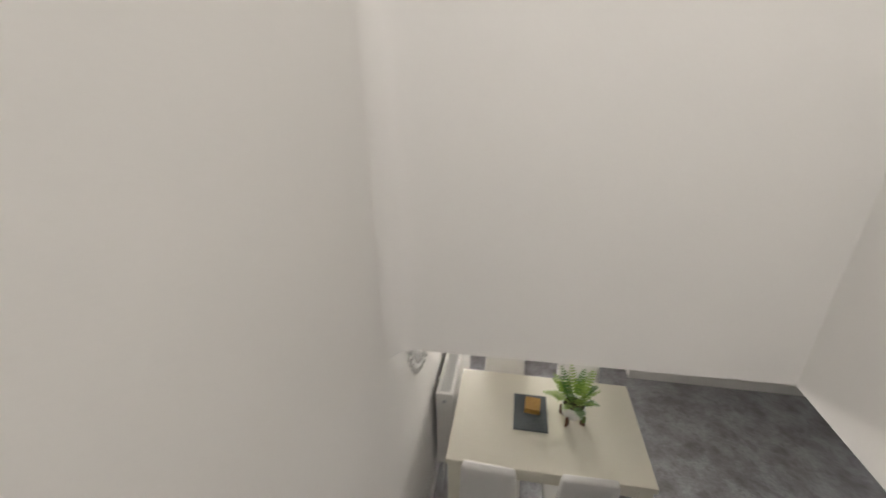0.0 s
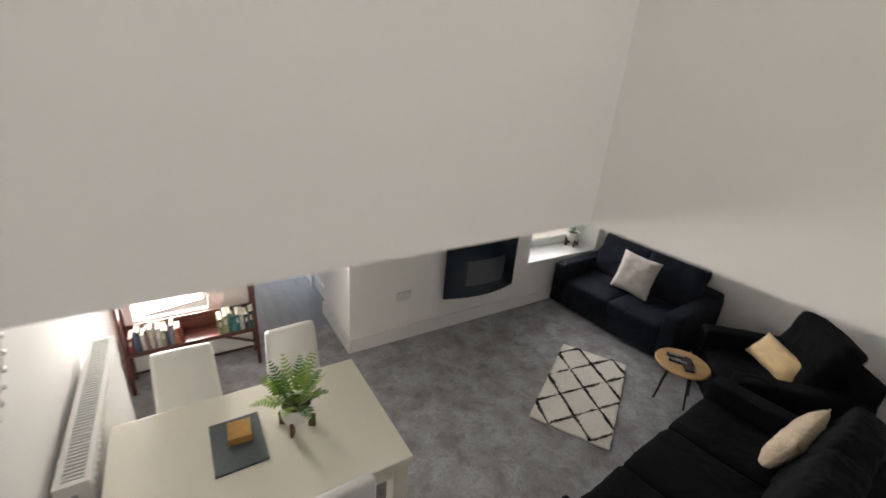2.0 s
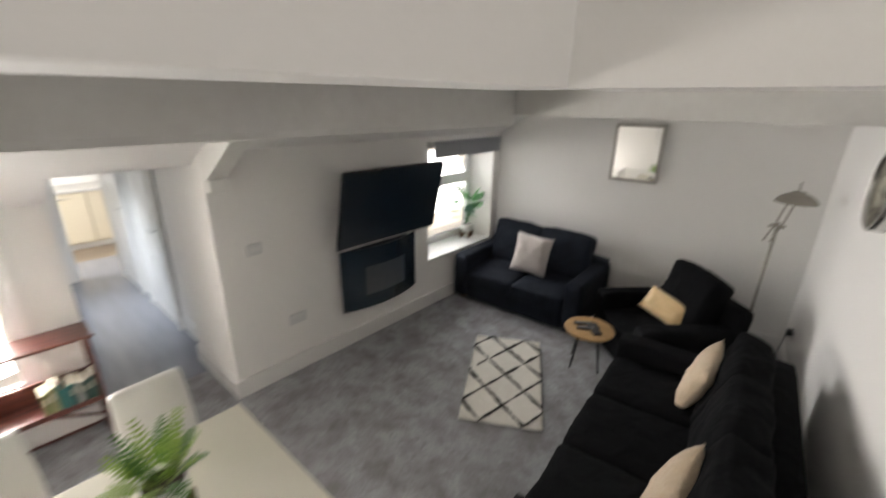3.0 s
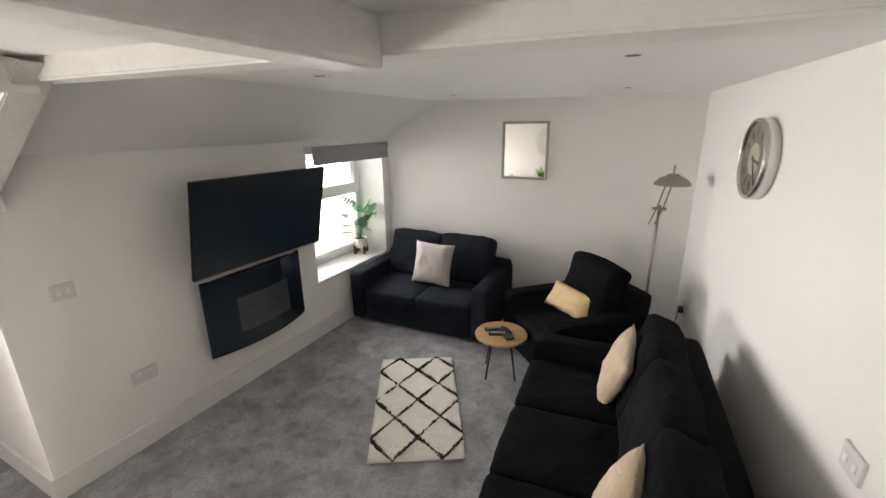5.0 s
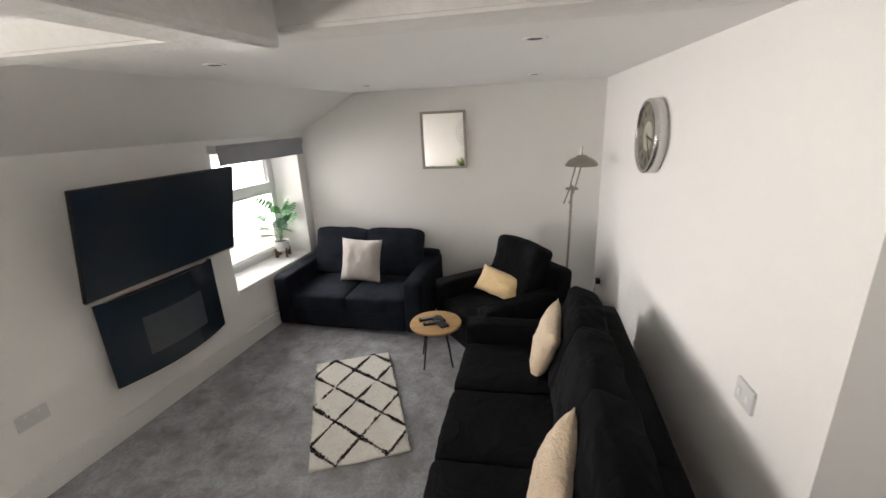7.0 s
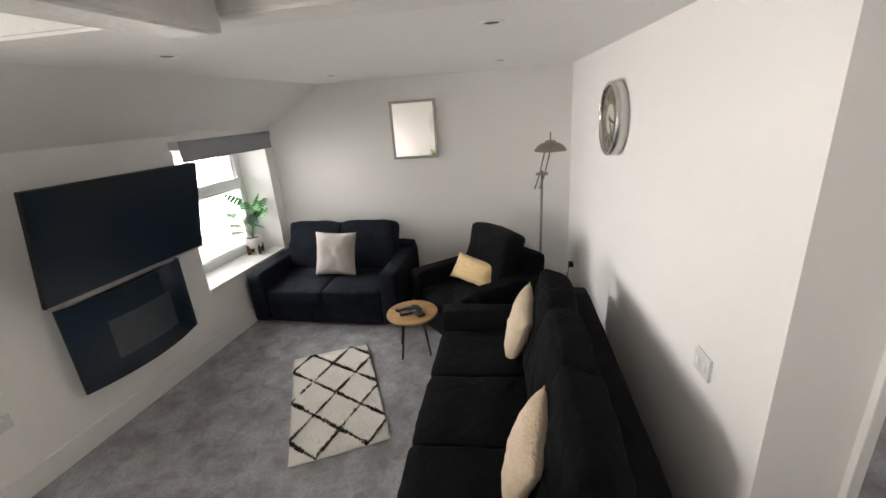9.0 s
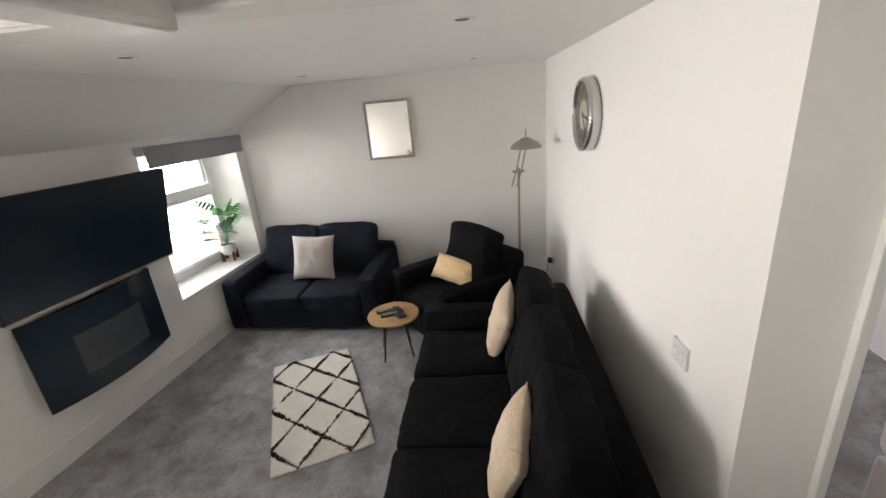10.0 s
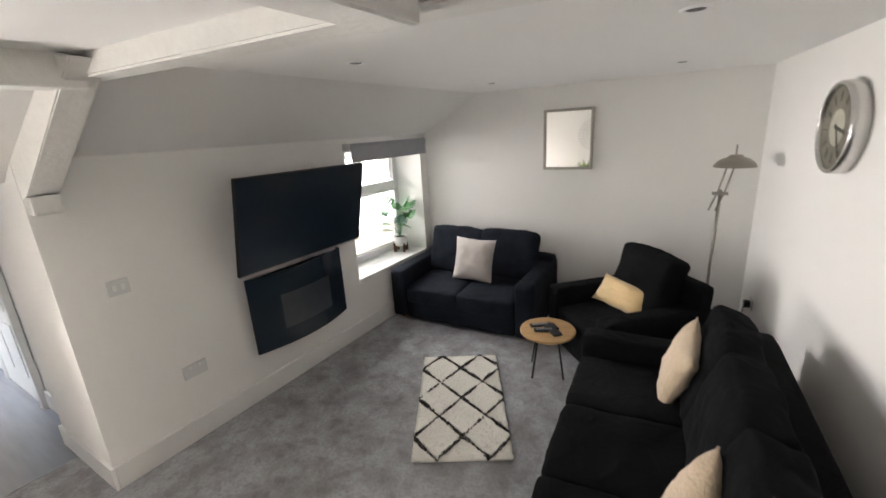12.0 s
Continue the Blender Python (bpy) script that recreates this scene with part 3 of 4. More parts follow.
def sofa(name, m, w, d, seats, fabric, arm_h, arm_w, seat_h, back_h, top, label, seed, category="sofa", slump=0.014, sag=2.5, fore=0.0):
    """An upholstered seat, front towards -y, standing on z = 0."""
    s = thing(name, m, label, category)
    t = 0.16
    bm = bmesh.new()
    soft_box(bm, w - 2 * arm_w + 0.01, d - 0.03, seat_h - 0.12, 0.16, 0.03, 10, 0.003, seed, Matrix.Translation((0, 0.0, 0.03 + (seat_h - 0.12) / 2)))
    part("base", bm, fabric, s, "", True)
    for sx in (-1, 1):
        bm = bmesh.new()
        soft_box(bm, arm_w, d, arm_h - 0.03, 0.38, 0.05, 12, 0.004, seed + sx, Matrix.Translation((sx * (w / 2 - arm_w / 2), 0, 0.03 + (arm_h - 0.03) / 2)))
        part("armrest", bm, fabric, s, "", True)
    bm = bmesh.new()
    soft_box(bm, w - 0.04, t, back_h - 0.05, 0.5, 0.05, 12, 0.004, seed + 5, Matrix.Translation((0, d / 2 - t / 2, 0.05 + (back_h - 0.05) / 2)) @ pose(0, 0, 0, -4))
    part("backrest", bm, fabric, s, "", True)
    inner = w - 2 * arm_w
    cw = inner / seats
    for i in range(seats):
        x = -inner / 2 + cw * (i + 0.5)
        bm = bmesh.new()
        soft_box(bm, cw - 0.004, d - t - 0.035, 0.17, 0.34, 0.28, 18, 0.012, seed + i * 3.3, Matrix.Translation((x, -t / 2 - 0.01, seat_h - 0.075)) @ pose(0, 0, 0, 2))
        part("seat_cushion", bm, fabric, s, "", True)
        hb = top - seat_h + 0.03
        bm = bmesh.new()
        soft_box(bm, cw + 0.015, 0.20, hb, 0.42, 0.3, 22, slump, seed + i * 5.1 + 2, Matrix.Translation((x, d / 2 - t - 0.07 - fore, seat_h - 0.015 + hb / 2)) @ pose(0, 0, 0, -17, random.uniform(-sag, sag), random.uniform(-sag, sag)))
        part("back_cushion", bm, fabric, s, "", True)
    for sx in (-1, 1):
        for sy in (-1, 1):
            part("foot", boxes((sx * (w / 2 - 0.09) - 0.03, sx * (w / 2 - 0.09) + 0.03, sy * (d / 2 - 0.09) - 0.03, sy * (d / 2 - 0.09) + 0.03, 0, 0.045), bev=0.004), OAK, s, "short pale wooden foot")
    return s


tilt = math.degrees(math.atan(FARK))
sofa("loveseat", pose(0.775, 2.985, 0, 0, 0, 2.5), 1.50, 0.90, 2, NAVY_LIT, 0.54, 0.17, 0.37, 0.60, 0.83, "black fabric two-seat sofa under the mirror wall beside the window", 1.0)
sofa("armchair", pose(2.24, 2.74, 0, 0, 0, -46), 0.88, 0.86, 1, BLACK, 0.53, 0.16, 0.38, 0.70, 0.855, "black fabric armchair angled into the room corner", 9.0, "armchair")
sofa("sofa", pose(2.668, 1.15, 0, 0, 0, -86), 1.92, 1.0, 3, BLACK, 0.54, 0.16, 0.41, 0.69, 0.84, "long black fabric sofa with slumped back cushions along the clock wall", 17.0, slump=0.022, sag=4, fore=0.05)


def pillow(m, w, h, t, material, label, seed):
    """A knife-edge cushion: two bulging faces, pointed corners, sides drawn in."""
    bm = bmesh.new()
    n = 22
    shift = Vector((seed, seed * 1.7, 0))

    def point(i, j, side):
        u, v = 2 * i / n - 1, 2 * j / n - 1
        x = w / 2 * u * (1 - 0.075 * (1 - v * v))
        z = h / 2 * v * (1 - 0.075 * (1 - u * u))
        swell = max(0.0, (1 - u ** 4) * (1 - v ** 4)) ** 0.62
        crease = 0.10 * noise.noise(Vector((u * 2.6, v * 2.6, side)) + shift) + 0.06 * noise.noise(Vector((u * 6.5, v * 6.5, side)) + shift)
        lump = 0.004 * noise.noise(Vector((u * 3, v * 3, 7.0)) + shift)
        return x + lump, side * (t / 2 * swell * (1 + 1.6 * crease) + 0.004), z + lump * 1.5

    grids = [[[bm.verts.new(point(i, j, s)) for j in range(n + 1)] for i in range(n + 1)] for s in (-1, 1)]
    for g in grids:
        for i in range(n):
            for j in range(n):
                bm.faces.new((g[i][j], g[i + 1][j], g[i + 1][j + 1], g[i][j + 1]))
    a, b = grids
    for k in range(n):
        for (i0, j0), (i1, j1) in (((k, 0), (k + 1, 0)), ((k, n), (k + 1, n)), ((0, k), (0, k + 1)), ((n, k), (n, k + 1))):
            bm.faces.new((a[i0][j0], a[i1][j1], b[i1][j1], b[i0][j0]))
    return single("cushion", bm, material, label, "cushion", m, "scatter cushions", "", True)


def leaning(x, y, z, turn, lean, roll):
    return pose(x, y, z, 0, 0, turn) @ pose(0, 0, 0, lean) @ pose(0, 0, 0, 0, roll)


pillow(leaning(0.80, 2.93, 0.60, tilt - 1, -17, 2), 0.43, 0.44, 0.15, PIL_GREY, "square greige cushion leaning on the two-seat sofa", 2.0)
pillow(leaning(2.225, 2.78, 0.505, -25, -34, 7), 0.46, 0.24, 0.14, PIL_GOLD, "oblong shiny gold satin cushion on the armchair seat", 5.0)
pillow(leaning(2.675, 1.70, 0.60, -87, -17, 14), 0.385, 0.385, 0.12, PIL_CREAM, "soft cream cushion tilted on the long sofa by its far arm", 8.0)
pillow(leaning(2.745, 0.72, 0.565, -91, -18, 14), 0.385, 0.385, 0.12, PIL_CREAM, "soft cream cushion tilted against the long sofa's middle", 11.0)

# rug: cream pile with dark crossing lines
rug = thing("rug", pose(1.36, 1.60, 0.0, 0, 0, 29.7), "cream shaggy rug with a black diamond line pattern on carpet", "rug")
RW, RL = 0.60, 1.156
bm = bmesh.new()
soft_box(bm, RW, RL, 0.018, 0.8, 0.0, 30, 0.0, 0.0, Matrix.Translation((0, 0, 0.010)))
for v in bm.verts:
    v.co.x += noise.noise(v.co * 9) * 0.006
    v.co.y += noise.noise(v.co * 9 + Vector((4, 0, 0))) * 0.006
part("rug_body", bm, RUG_W, rug, "", True)


def tufts(count, pick, material, label, hgt):
    bm = bmesh.new()
    n = 0
    while n < count:
        x, y = random.uniform(-RW / 2, RW / 2), random.uniform(-RL / 2, RL / 2)
        if not pick(x, y):
            continue
        n += 1
        a = random.uniform(0, 6.28)
        r = random.uniform(0.004, 0.008)
        top = bm.verts.new((x + random.uniform(-0.008, 0.008), y + random.uniform(-0.008, 0.008), 0.018 + hgt * random.uniform(0.5, 1)))
        ring = [bm.verts.new((x + r * math.cos(a + k * 2.094), y + r * math.sin(a + k * 2.094), 0.012)) for k in range(3)]
        for k in range(3):
            bm.faces.new((ring[k], ring[(k + 1) % 3], top))
    return tagged(part("pile_surface", bm, material, rug, label), "", "", "", "stuff")


def on_line(x, y):
    wob = 0.013 * noise.noise(Vector((x * 9, y * 9, 1.0))) + 0.005 * noise.noise(Vector((x * 34, y * 34, 2.0)))
    p, q = 0.315, 0.387
    u = (x + 0.15) / p + (y + 0.58) / q
    v = (x + 0.15) / p - (y + 0.58) / q
    du = abs(u - round(u)) * 0.244 + wob
    dv = abs(v - round(v)) * 0.244 + wob
    return du < 0.0098 or dv < 0.0074


tufts(14000, lambda x, y: not on_line(x, y), RUG_W, "cream wool tufts", 0.006)
tufts(5200, on_line, RUG_B, "black wool tufts", 0.014)

# side table
st = thing("side_table", pose(1.785, 2.24, 0, 0, 0, 20), "round light oak side table on thin black legs", "side table")
bm = bmesh.new()
lathe(bm, [(0.0, 0.337), (0.195, 0.337), (0.208, 0.343), (0.21, 0.352), (0.206, 0.360), (0.196, 0.362), (0.0, 0.362)], 48, None, False)
part("tabletop", bm, OAK, st, "", True)
for k in range(4):
    a = math.radians(45 + 90 * k)
    bm = bmesh.new()
    tube(bm, [(0.10 * math.cos(a), 0.10 * math.sin(a), 0.337), (0.165 * math.cos(a), 0.165 * math.sin(a), 0.0)], 0.0075, 8)
    part("leg", bm, BLACKMETAL, st, "", True)
for i, (x, y, r, l, w) in enumerate(((1.72, 2.27, 35, 0.17, 0.045), (1.80, 2.27, -50, 0.10, 0.09), (1.85, 2.20, -45, 0.12, 0.07), (1.77, 2.20, 28, 0.15, 0.045))):
    rc = thing("remote_control" if l > 0.12 else "coaster", pose(x, y, 0.3625, 0, 0, r), "dark plastic remote control lying on the side table" if l > 0.12 else "dark square coaster lying on the side table", "remote" if l > 0.12 else "coaster")
    body = part("body", boxes((-l / 2, l / 2, -w / 2, w / 2, 0, 0.016), bev=0.005), PLASTIC_D, rc)
    if l > 0.12:
        for k in range(6):
            part("button", boxes((-l * 0.35 + k * 0.02, -l * 0.35 + k * 0.02 + 0.010, -0.012, 0.012, 0.0161, 0.019)), BLIND, body)

# television on its bracket, tilted down
tv = thing("television", pose(0.262, 1.408, 1.341, -0.4, 12, 0), "large black flat television tilted forward on the wall, switched off", "television")
part("case", boxes((-0.035, 0.0, -0.563, 0.563, -0.33, 0.328), bev=0.006), TVCASE, tv)
part("screen", boxes((0.0005, 0.003, -0.559, 0.559, -0.318, 0.324)), SCREEN, tv, "glossy dark screen")
part("bezel", boxes((0.0, 0.005, -0.562, 0.562, -0.331, -0.319), bev=0.002), SILVER, tv, "thin silver lower edge")
part("bracket", boxes((-0.20, -0.035, -0.12, 0.12, -0.12, 0.12), bev=0.01), BLACKMETAL, tv)
bm = bmesh.new()
tube(bm, [(0.02, 1.86, 1.1), (0.03, 1.845, 0.98), (0.02, 1.84, 0.88), (0.012, 1.84, 0.55)], 0.008, 6)
single("cable", bm, PLASTIC_D, "thin black cable hanging from the television", "cable", smooth=True)

# electric fire with a bowed black glass front
fire = thing("electric_fire", pose(0, 1.385, 0.385), "wall-hung electric fire with a bowed black glass front", "electric fire")
bm = bmesh.new()
N = 24
fr = []
for i in range(N + 1):
    u = -1 + 2 * i / N
    y = u * 0.447
    x = 0.075 + 0.085 * (1 - u * u)
    fr.append((bm.verts.new((x, y, 0)), bm.verts.new((x, y, 0.575)), bm.verts.new((x - 0.012, y, 0)), bm.verts.new((x - 0.012, y, 0.575))))
for a, b in zip(fr, fr[1:]):
    bm.faces.new((a[0], b[0], b[1], a[1]))
    bm.faces.new((a[2], a[3], b[3], b[2]))
    bm.faces.new((a[1], b[1], b[3], a[3]))
    bm.faces.new((a[0], a[2], b[2], b[0]))
for a in (fr[0], fr[-1]):
    bm.faces.new((a[0], a[1], a[3], a[2]))
part("glass_front", bm, FIREGLASS, fire)
part("case", boxes((0.002, 0.065, -0.40, 0.40, 0.03, 0.545), bev=0.004), TVCASE, fire)
bm = bmesh.new()
fr = []
for i in range(13):
    y = -0.235 + 0.47 * i / 12
    x = 0.0775 + 0.085 * (1 - (y / 0.447) ** 2)
    fr.append((bm.verts.new((x, y, 0.13)), bm.verts.new((x, y, 0.40))))
for a, b in zip(fr, fr[1:]):
    bm.faces.new((a[0], b[0], b[1], a[1]))
part("fire_window", bm, FIREWIN, fire, "smoked grey window")


def wall_plate(name, m, w, h, label, category, rockers):
    p = thing(name, m, label, category)
    part("plate", boxes((-w / 2, w / 2, -0.012, 0, -h / 2, h / 2), bev=0.003), PLASTIC, p)
    for x, z, rw, rh in rockers:
        part("rocker", boxes((x - rw / 2, x + rw / 2, -0.016, -0.0115, z - rh / 2, z + rh / 2), bev=0.0015), GLOSS, p)
    return p


wall_plate("light_switch", pose(0, 0.26, 1.15, 0, 0, 90), 0.105, 0.088, "white plastic light switch on the television wall", "switch", ((-0.02, 0, 0.018, 0.034), (0.02, 0, 0.018, 0.034)))
wall_plate("socket", pose(0, 0.535, 0.482, 0, 0, 90), 0.148, 0.088, "white plastic double socket low on the wall", "socket", ((-0.03, 0.024, 0.012, 0.02), (0.03, 0.024, 0.012, 0.02)))
cw_turn = -90 + math.degrees(math.atan(-CWK))
wall_plate("socket", pose(clock_x(0.82), 0.82, 0.968, 0, 0, cw_turn), 0.11, 0.09, "white plastic plate with two inlets beside the sofa", "socket", ((-0.025, 0, 0.02, 0.03), (0.025, 0, 0.02, 0.03)))
pl = wall_plate("socket", pose(clock_x(3.28), 3.28, 0.39, 0, 0, cw_turn), 0.088, 0.088, "white socket with a black plug behind the lamp", "socket", ((0.025, 0.024, 0.012, 0.02),))
part("plug", boxes((-0.025, 0.025, -0.055, -0.012, -0.025, 0.025), bev=0.006), PLASTIC_D, pl, "black plug")
bm = bmesh.new()
tube(bm, [(-0.0, -0.05, -0.02), (0.0, -0.06, -0.10), (-0.05, -0.07, -0.25), (-0.1, -0.1, -0.385)], 0.004, 6)
part("cord", bm, PLASTIC_D, pl)

# mirror
mx, mz = 1.556, 1.721
mir = thing("mirror", pose(mx, far_y(mx), mz, 0, 0, tilt), "rectangular wall mirror with a silver moulded frame", "mirror")
MW, MH, FR = 0.462, 0.566, 0.026
part("glass", boxes((-MW / 2 + FR, MW / 2 - FR, -0.018, -0.012, -MH / 2 + FR, MH / 2 - FR)), MIRROR, mir)
bm = boxes((-MW / 2, -MW / 2 + FR, -0.03, -0.001, -MH / 2, MH / 2), (MW / 2 - FR, MW / 2, -0.03, -0.001, -MH / 2, MH / 2), (-MW / 2 + FR, MW / 2 - FR, -0.029, -0.001, MH / 2 - FR, MH / 2), (-MW / 2 + FR, MW / 2 - FR, -0.029, -0.001, -MH / 2, -MH / 2 + FR), bev=0.007)
part("frame", bm, SILVER_PAINT, mir)

# clock
cl = thing("wall_clock", pose(clock_x(2.10), 2.10, 1.782, 0, 0, cw_turn) @ pose(0, 0, 0, 90), "round wall clock with a deep chrome rim and antique dial", "clock")
R = 0.212
bm = bmesh.new()
lathe(bm, [(R - 0.012, 0.0), (R, 0.004), (R, 0.062), (R - 0.006, 0.070), (R - 0.016, 0.072), (R - 0.022, 0.066), (R - 0.024, 0.05)], 56, None, False)
part("rim", bm, SATIN, cl, "polished chrome rim", True)
bm = bmesh.new()
lathe(bm, [(0.0, 0.0), (R - 0.02, 0.0), (R - 0.02, 0.050), (0.0, 0.050)], 48, None, False)
dial = part("dial", bm, DIAL, cl)
bm = bmesh.new()
lathe(bm, [(0.0, 0.0505), (0.085, 0.0505), (0.083, 0.0525), (0.0, 0.0525)], 40, None, False)
part("dial_centre", bm, DIAL_C, cl, "pale dial centre")
for k in range(12):
    a = math.radians(30 * k)
    for j in range((1, 2, 3, 2, 1, 2, 3, 3, 2, 1, 2, 2)[k]):
        bm = bmesh.new()
        box(bm, -0.0028, 0.0028, 0.118, 0.165, 0.0505, 0.0515, 0, pose(0, 0, 0, 0, 0, -30 * k) @ Matrix.Translation(((j - 1) * 0.012, 0, 0)))
        part("numeral", bm, INK, dial)
for nm, ang, ln, wd in (("hour_hand", 100, 0.10, 0.007), ("minute_hand", 150, 0.15, 0.005)):
    bm = bmesh.new()
    box(bm, -wd, wd, -0.02, ln, 0.054, 0.056, 0, pose(0, 0, 0, 0, 0, -ang))
    part(nm, bm, INK, cl)

# floor lamp
LX, LY = 2.80, 3.12
fl = thing("floor_lamp", pose(LX, LY, 0), "slim satin metal reading lamp with a saucer shade behind the armchair", "floor lamp")
bm = bmesh.new()
lathe(bm, [(0.0, 0.0), (0.13, 0.0), (0.13, 0.012), (0.12, 0.02), (0.02, 0.028), (0.0, 0.03)], 36, None, False)
part("base", bm, LAMPMETAL, fl, "", True)
bm = bmesh.new()
tube(bm, [(0, 0, 0.02), (0.004, 0, 0.7), (0.012, 0, 1.33)], 0.011, 10)
part("pole", bm, LAMPMETAL, fl, "", True)
for o in (-0.022, 0.022):
    bm = bmesh.new()
    tube(bm, [(-0.03 + o, -0.01, 1.17), (0.012 + o, -0.01, 1.30), (0.062 + o, -0.01, 1.53)], 0.006, 8)
    part("arm", bm, LAMPMETAL, fl, "", True)
part("joint", boxes((-0.042, 0.062, -0.03, 0.012, 1.292, 1.312), bev=0.005), LAMPMETAL, fl)
bm = bmesh.new()
M = Matrix.Translation((0.078, -0.01, 1.50))
lathe(bm, [(0.136, 0.0), (0.132, 0.012), (0.115, 0.035), (0.085, 0.058), (0.045, 0.072), (0.045, 0.082), (0.03, 0.086), (0.006, 0.088), (0.006, 0.155), (0.0, 0.157)], 40, M, False)
lathe(bm, [(0.136, 0.0), (0.126, 0.010), (0.08, 0.052), (0.0, 0.066)], 40, M, False)
part("shade", bm, LAMPMETAL, fl, "saucer shade", True)

# roller blind
rb = thing("roller_blind", pose(0, 0, 0), "grey cloth roller blind rolled up over the small window", "blind")
bm = bmesh.new()
tube(bm, [(0.05, WY0 - 0.01, 1.775), (0.05, WY1 + 0.01, 1.775)], 0.032, 16)
part("roll", bm, BLIND, rb, "", True)
bm = bmesh.new()
prism(bm, [(0.080, 1.655), (0.082, 1.78), (0.079, 1.78), (0.077, 1.655)], WY0, WY1)
part("cloth", bm, BLIND, rb)
part("hem_bar", boxes((0.073, 0.086, WY0 + 0.002, WY1 - 0.002, 1.645, 1.662), bev=0.003), BLIND, rb)
for y in (WY0 - 0.02, WY1 + 0.012):
    part("bracket", boxes((0.0, 0.085, y, y + 0.008, 1.745, 1.81), bev=0.002), PLASTIC, rb)

# recessed lamps and alarm in the ceiling
for x, y in ((1.184, 1.061), (2.609, 1.169), (1.159, 2.68), (2.50, 2.739)):
    d = thing("downlight", pose(x, y, CZ), "white recessed ceiling spotlight, switched off", "downlight", "ceiling spotlights")
    bm = bmesh.new()
    lathe(bm, [(0.030, 0.003), (0.031, -0.003), (0.036, -0.005), (0.046, -0.005), (0.051, -0.002), (0.051, 0.004), (0.03, 0.004)], 32, None, False)
    part("ring", bm, UPVC, d, "", True)
    bm = bmesh.new()
    lathe(bm, [(0.0, -0.0048), (0.024, -0.0046), (0.0295, -0.003), (0.0295, 0.003), (0.0, 0.003)], 24, None, False)
    part("lens", bm, PLASTIC_D, d)
sa = thing("smoke_alarm", pose(2.662, -0.085, CZ), "round white smoke alarm on the ceiling by the stairs", "smoke alarm")
bm = bmesh.new()
lathe(bm, [(0.0, 0.002), (0.056, 0.002), (0.056, -0.005), (0.050, -0.008), (0.036, -0.009), (0.033, -0.013), (0.02, -0.015), (0.0, -0.015)], 32, None, False)
part("body", bm, PLASTIC, sa, "", True)
bm = bmesh.new()
lathe(bm, [(0.0, -0.0151), (0.022, -0.0151), (0.020, -0.0175), (0.0, -0.018)], 16, None, False)
part("sensor", bm, BLIND, sa)

# ---- dining corner ----
dt = thing("dining_table", pose(1.50, -0.96, 0), "cream lacquered rectangular dining table", "dining table")
part("tabletop", boxes((-0.392, 0.392, -0.568, 0.572, 0.775, 0.815), bev=0.006), TABLE, dt)
part("apron", boxes((-0.36, 0.36, -0.535, -0.515, 0.69, 0.775), (-0.36, 0.36, 0.515, 0.535, 0.69, 0.775), (-0.36, -0.34, -0.515, 0.515, 0.69, 0.775), (0.34, 0.36, -0.515, 0.515, 0.69, 0.775)), TABLE, dt)
for sx in (-1, 1):
    for sy in (-1, 1):
        part("leg", boxes((sx * 0.345 - 0.037, sx * 0.345 + 0.037, sy * 0.52 - 0.037, sy * 0.52 + 0.037, 0, 0.7752), bev=0.005), TABLE, dt)


def dining_chair(m):
    c = thing("dining_chair", m, "white leatherette high-back dining chair at the dining table", "chair", "dining chairs")
    bm = bmesh.new()
    soft_box(bm, 0.35, 0.38, 0.08, 0.7, 0.25, 10, 0.002, 1.0, Matrix.Translation((0, -0.16, 0.44)))
    part("seat", bm, LEATHER, c, "", True)
    bm = bmesh.new()
    soft_box(bm, 0.325, 0.055, 0.52, 0.75, 0.15, 14, 0.002, 2.0, Matrix.Translation((0, 0.03, 0.69)) @ pose(0, 0, 0, -6))
    for v in bm.verts:
        v.co.x *= 1.0 - 0.12 * max(0.0, (v.co.z - 0.5) / 0.45)
    part("backrest", bm, LEATHER, c, "", True)
    for sx in (-1, 1):
        for y0, y1 in ((-0.31, -0.33), (0.0, 0.05)):
            bm = bmesh.new()
            tube(bm, [(sx * 0.145, y0, 0.41), (sx * 0.155, y1, 0.0)], 0.012, 8, 0.010)
            part("leg", bm, CHROME, c, "slim chrome leg", True)
    return c


chair = dining_chair(pose(0.86, -1.23, 0, 0, 0, 88))
copy_thing(chair, pose(0.875, -0.665, 0, 0, 0, 93))
copy_thing(chair, pose(1.955, -1.275, 0, 0, 0, -92))
copy_thing(chair, pose(1.945, -0.765, 0, 0, 0, -88))

sl = single("slate_board", boxes((1.316, 1.618, -1.152, -0.943, 0.8155, 0.827), bev=0.002), SLATE, "dark grey-green slate board lying on the dining table", "slate board")
cb = thing("cork_coasters", pose(1.43, -1.035, 0.8275, 0, 0, -4), "stack of tan cork coasters on the slate board", "coasters")
for k in range(4):
    part("coaster", boxes((-0.055, 0.055, -0.048, 0.048, k * 0.009, k * 0.009 + 0.0085), bev=0.0015), CORK, cb)


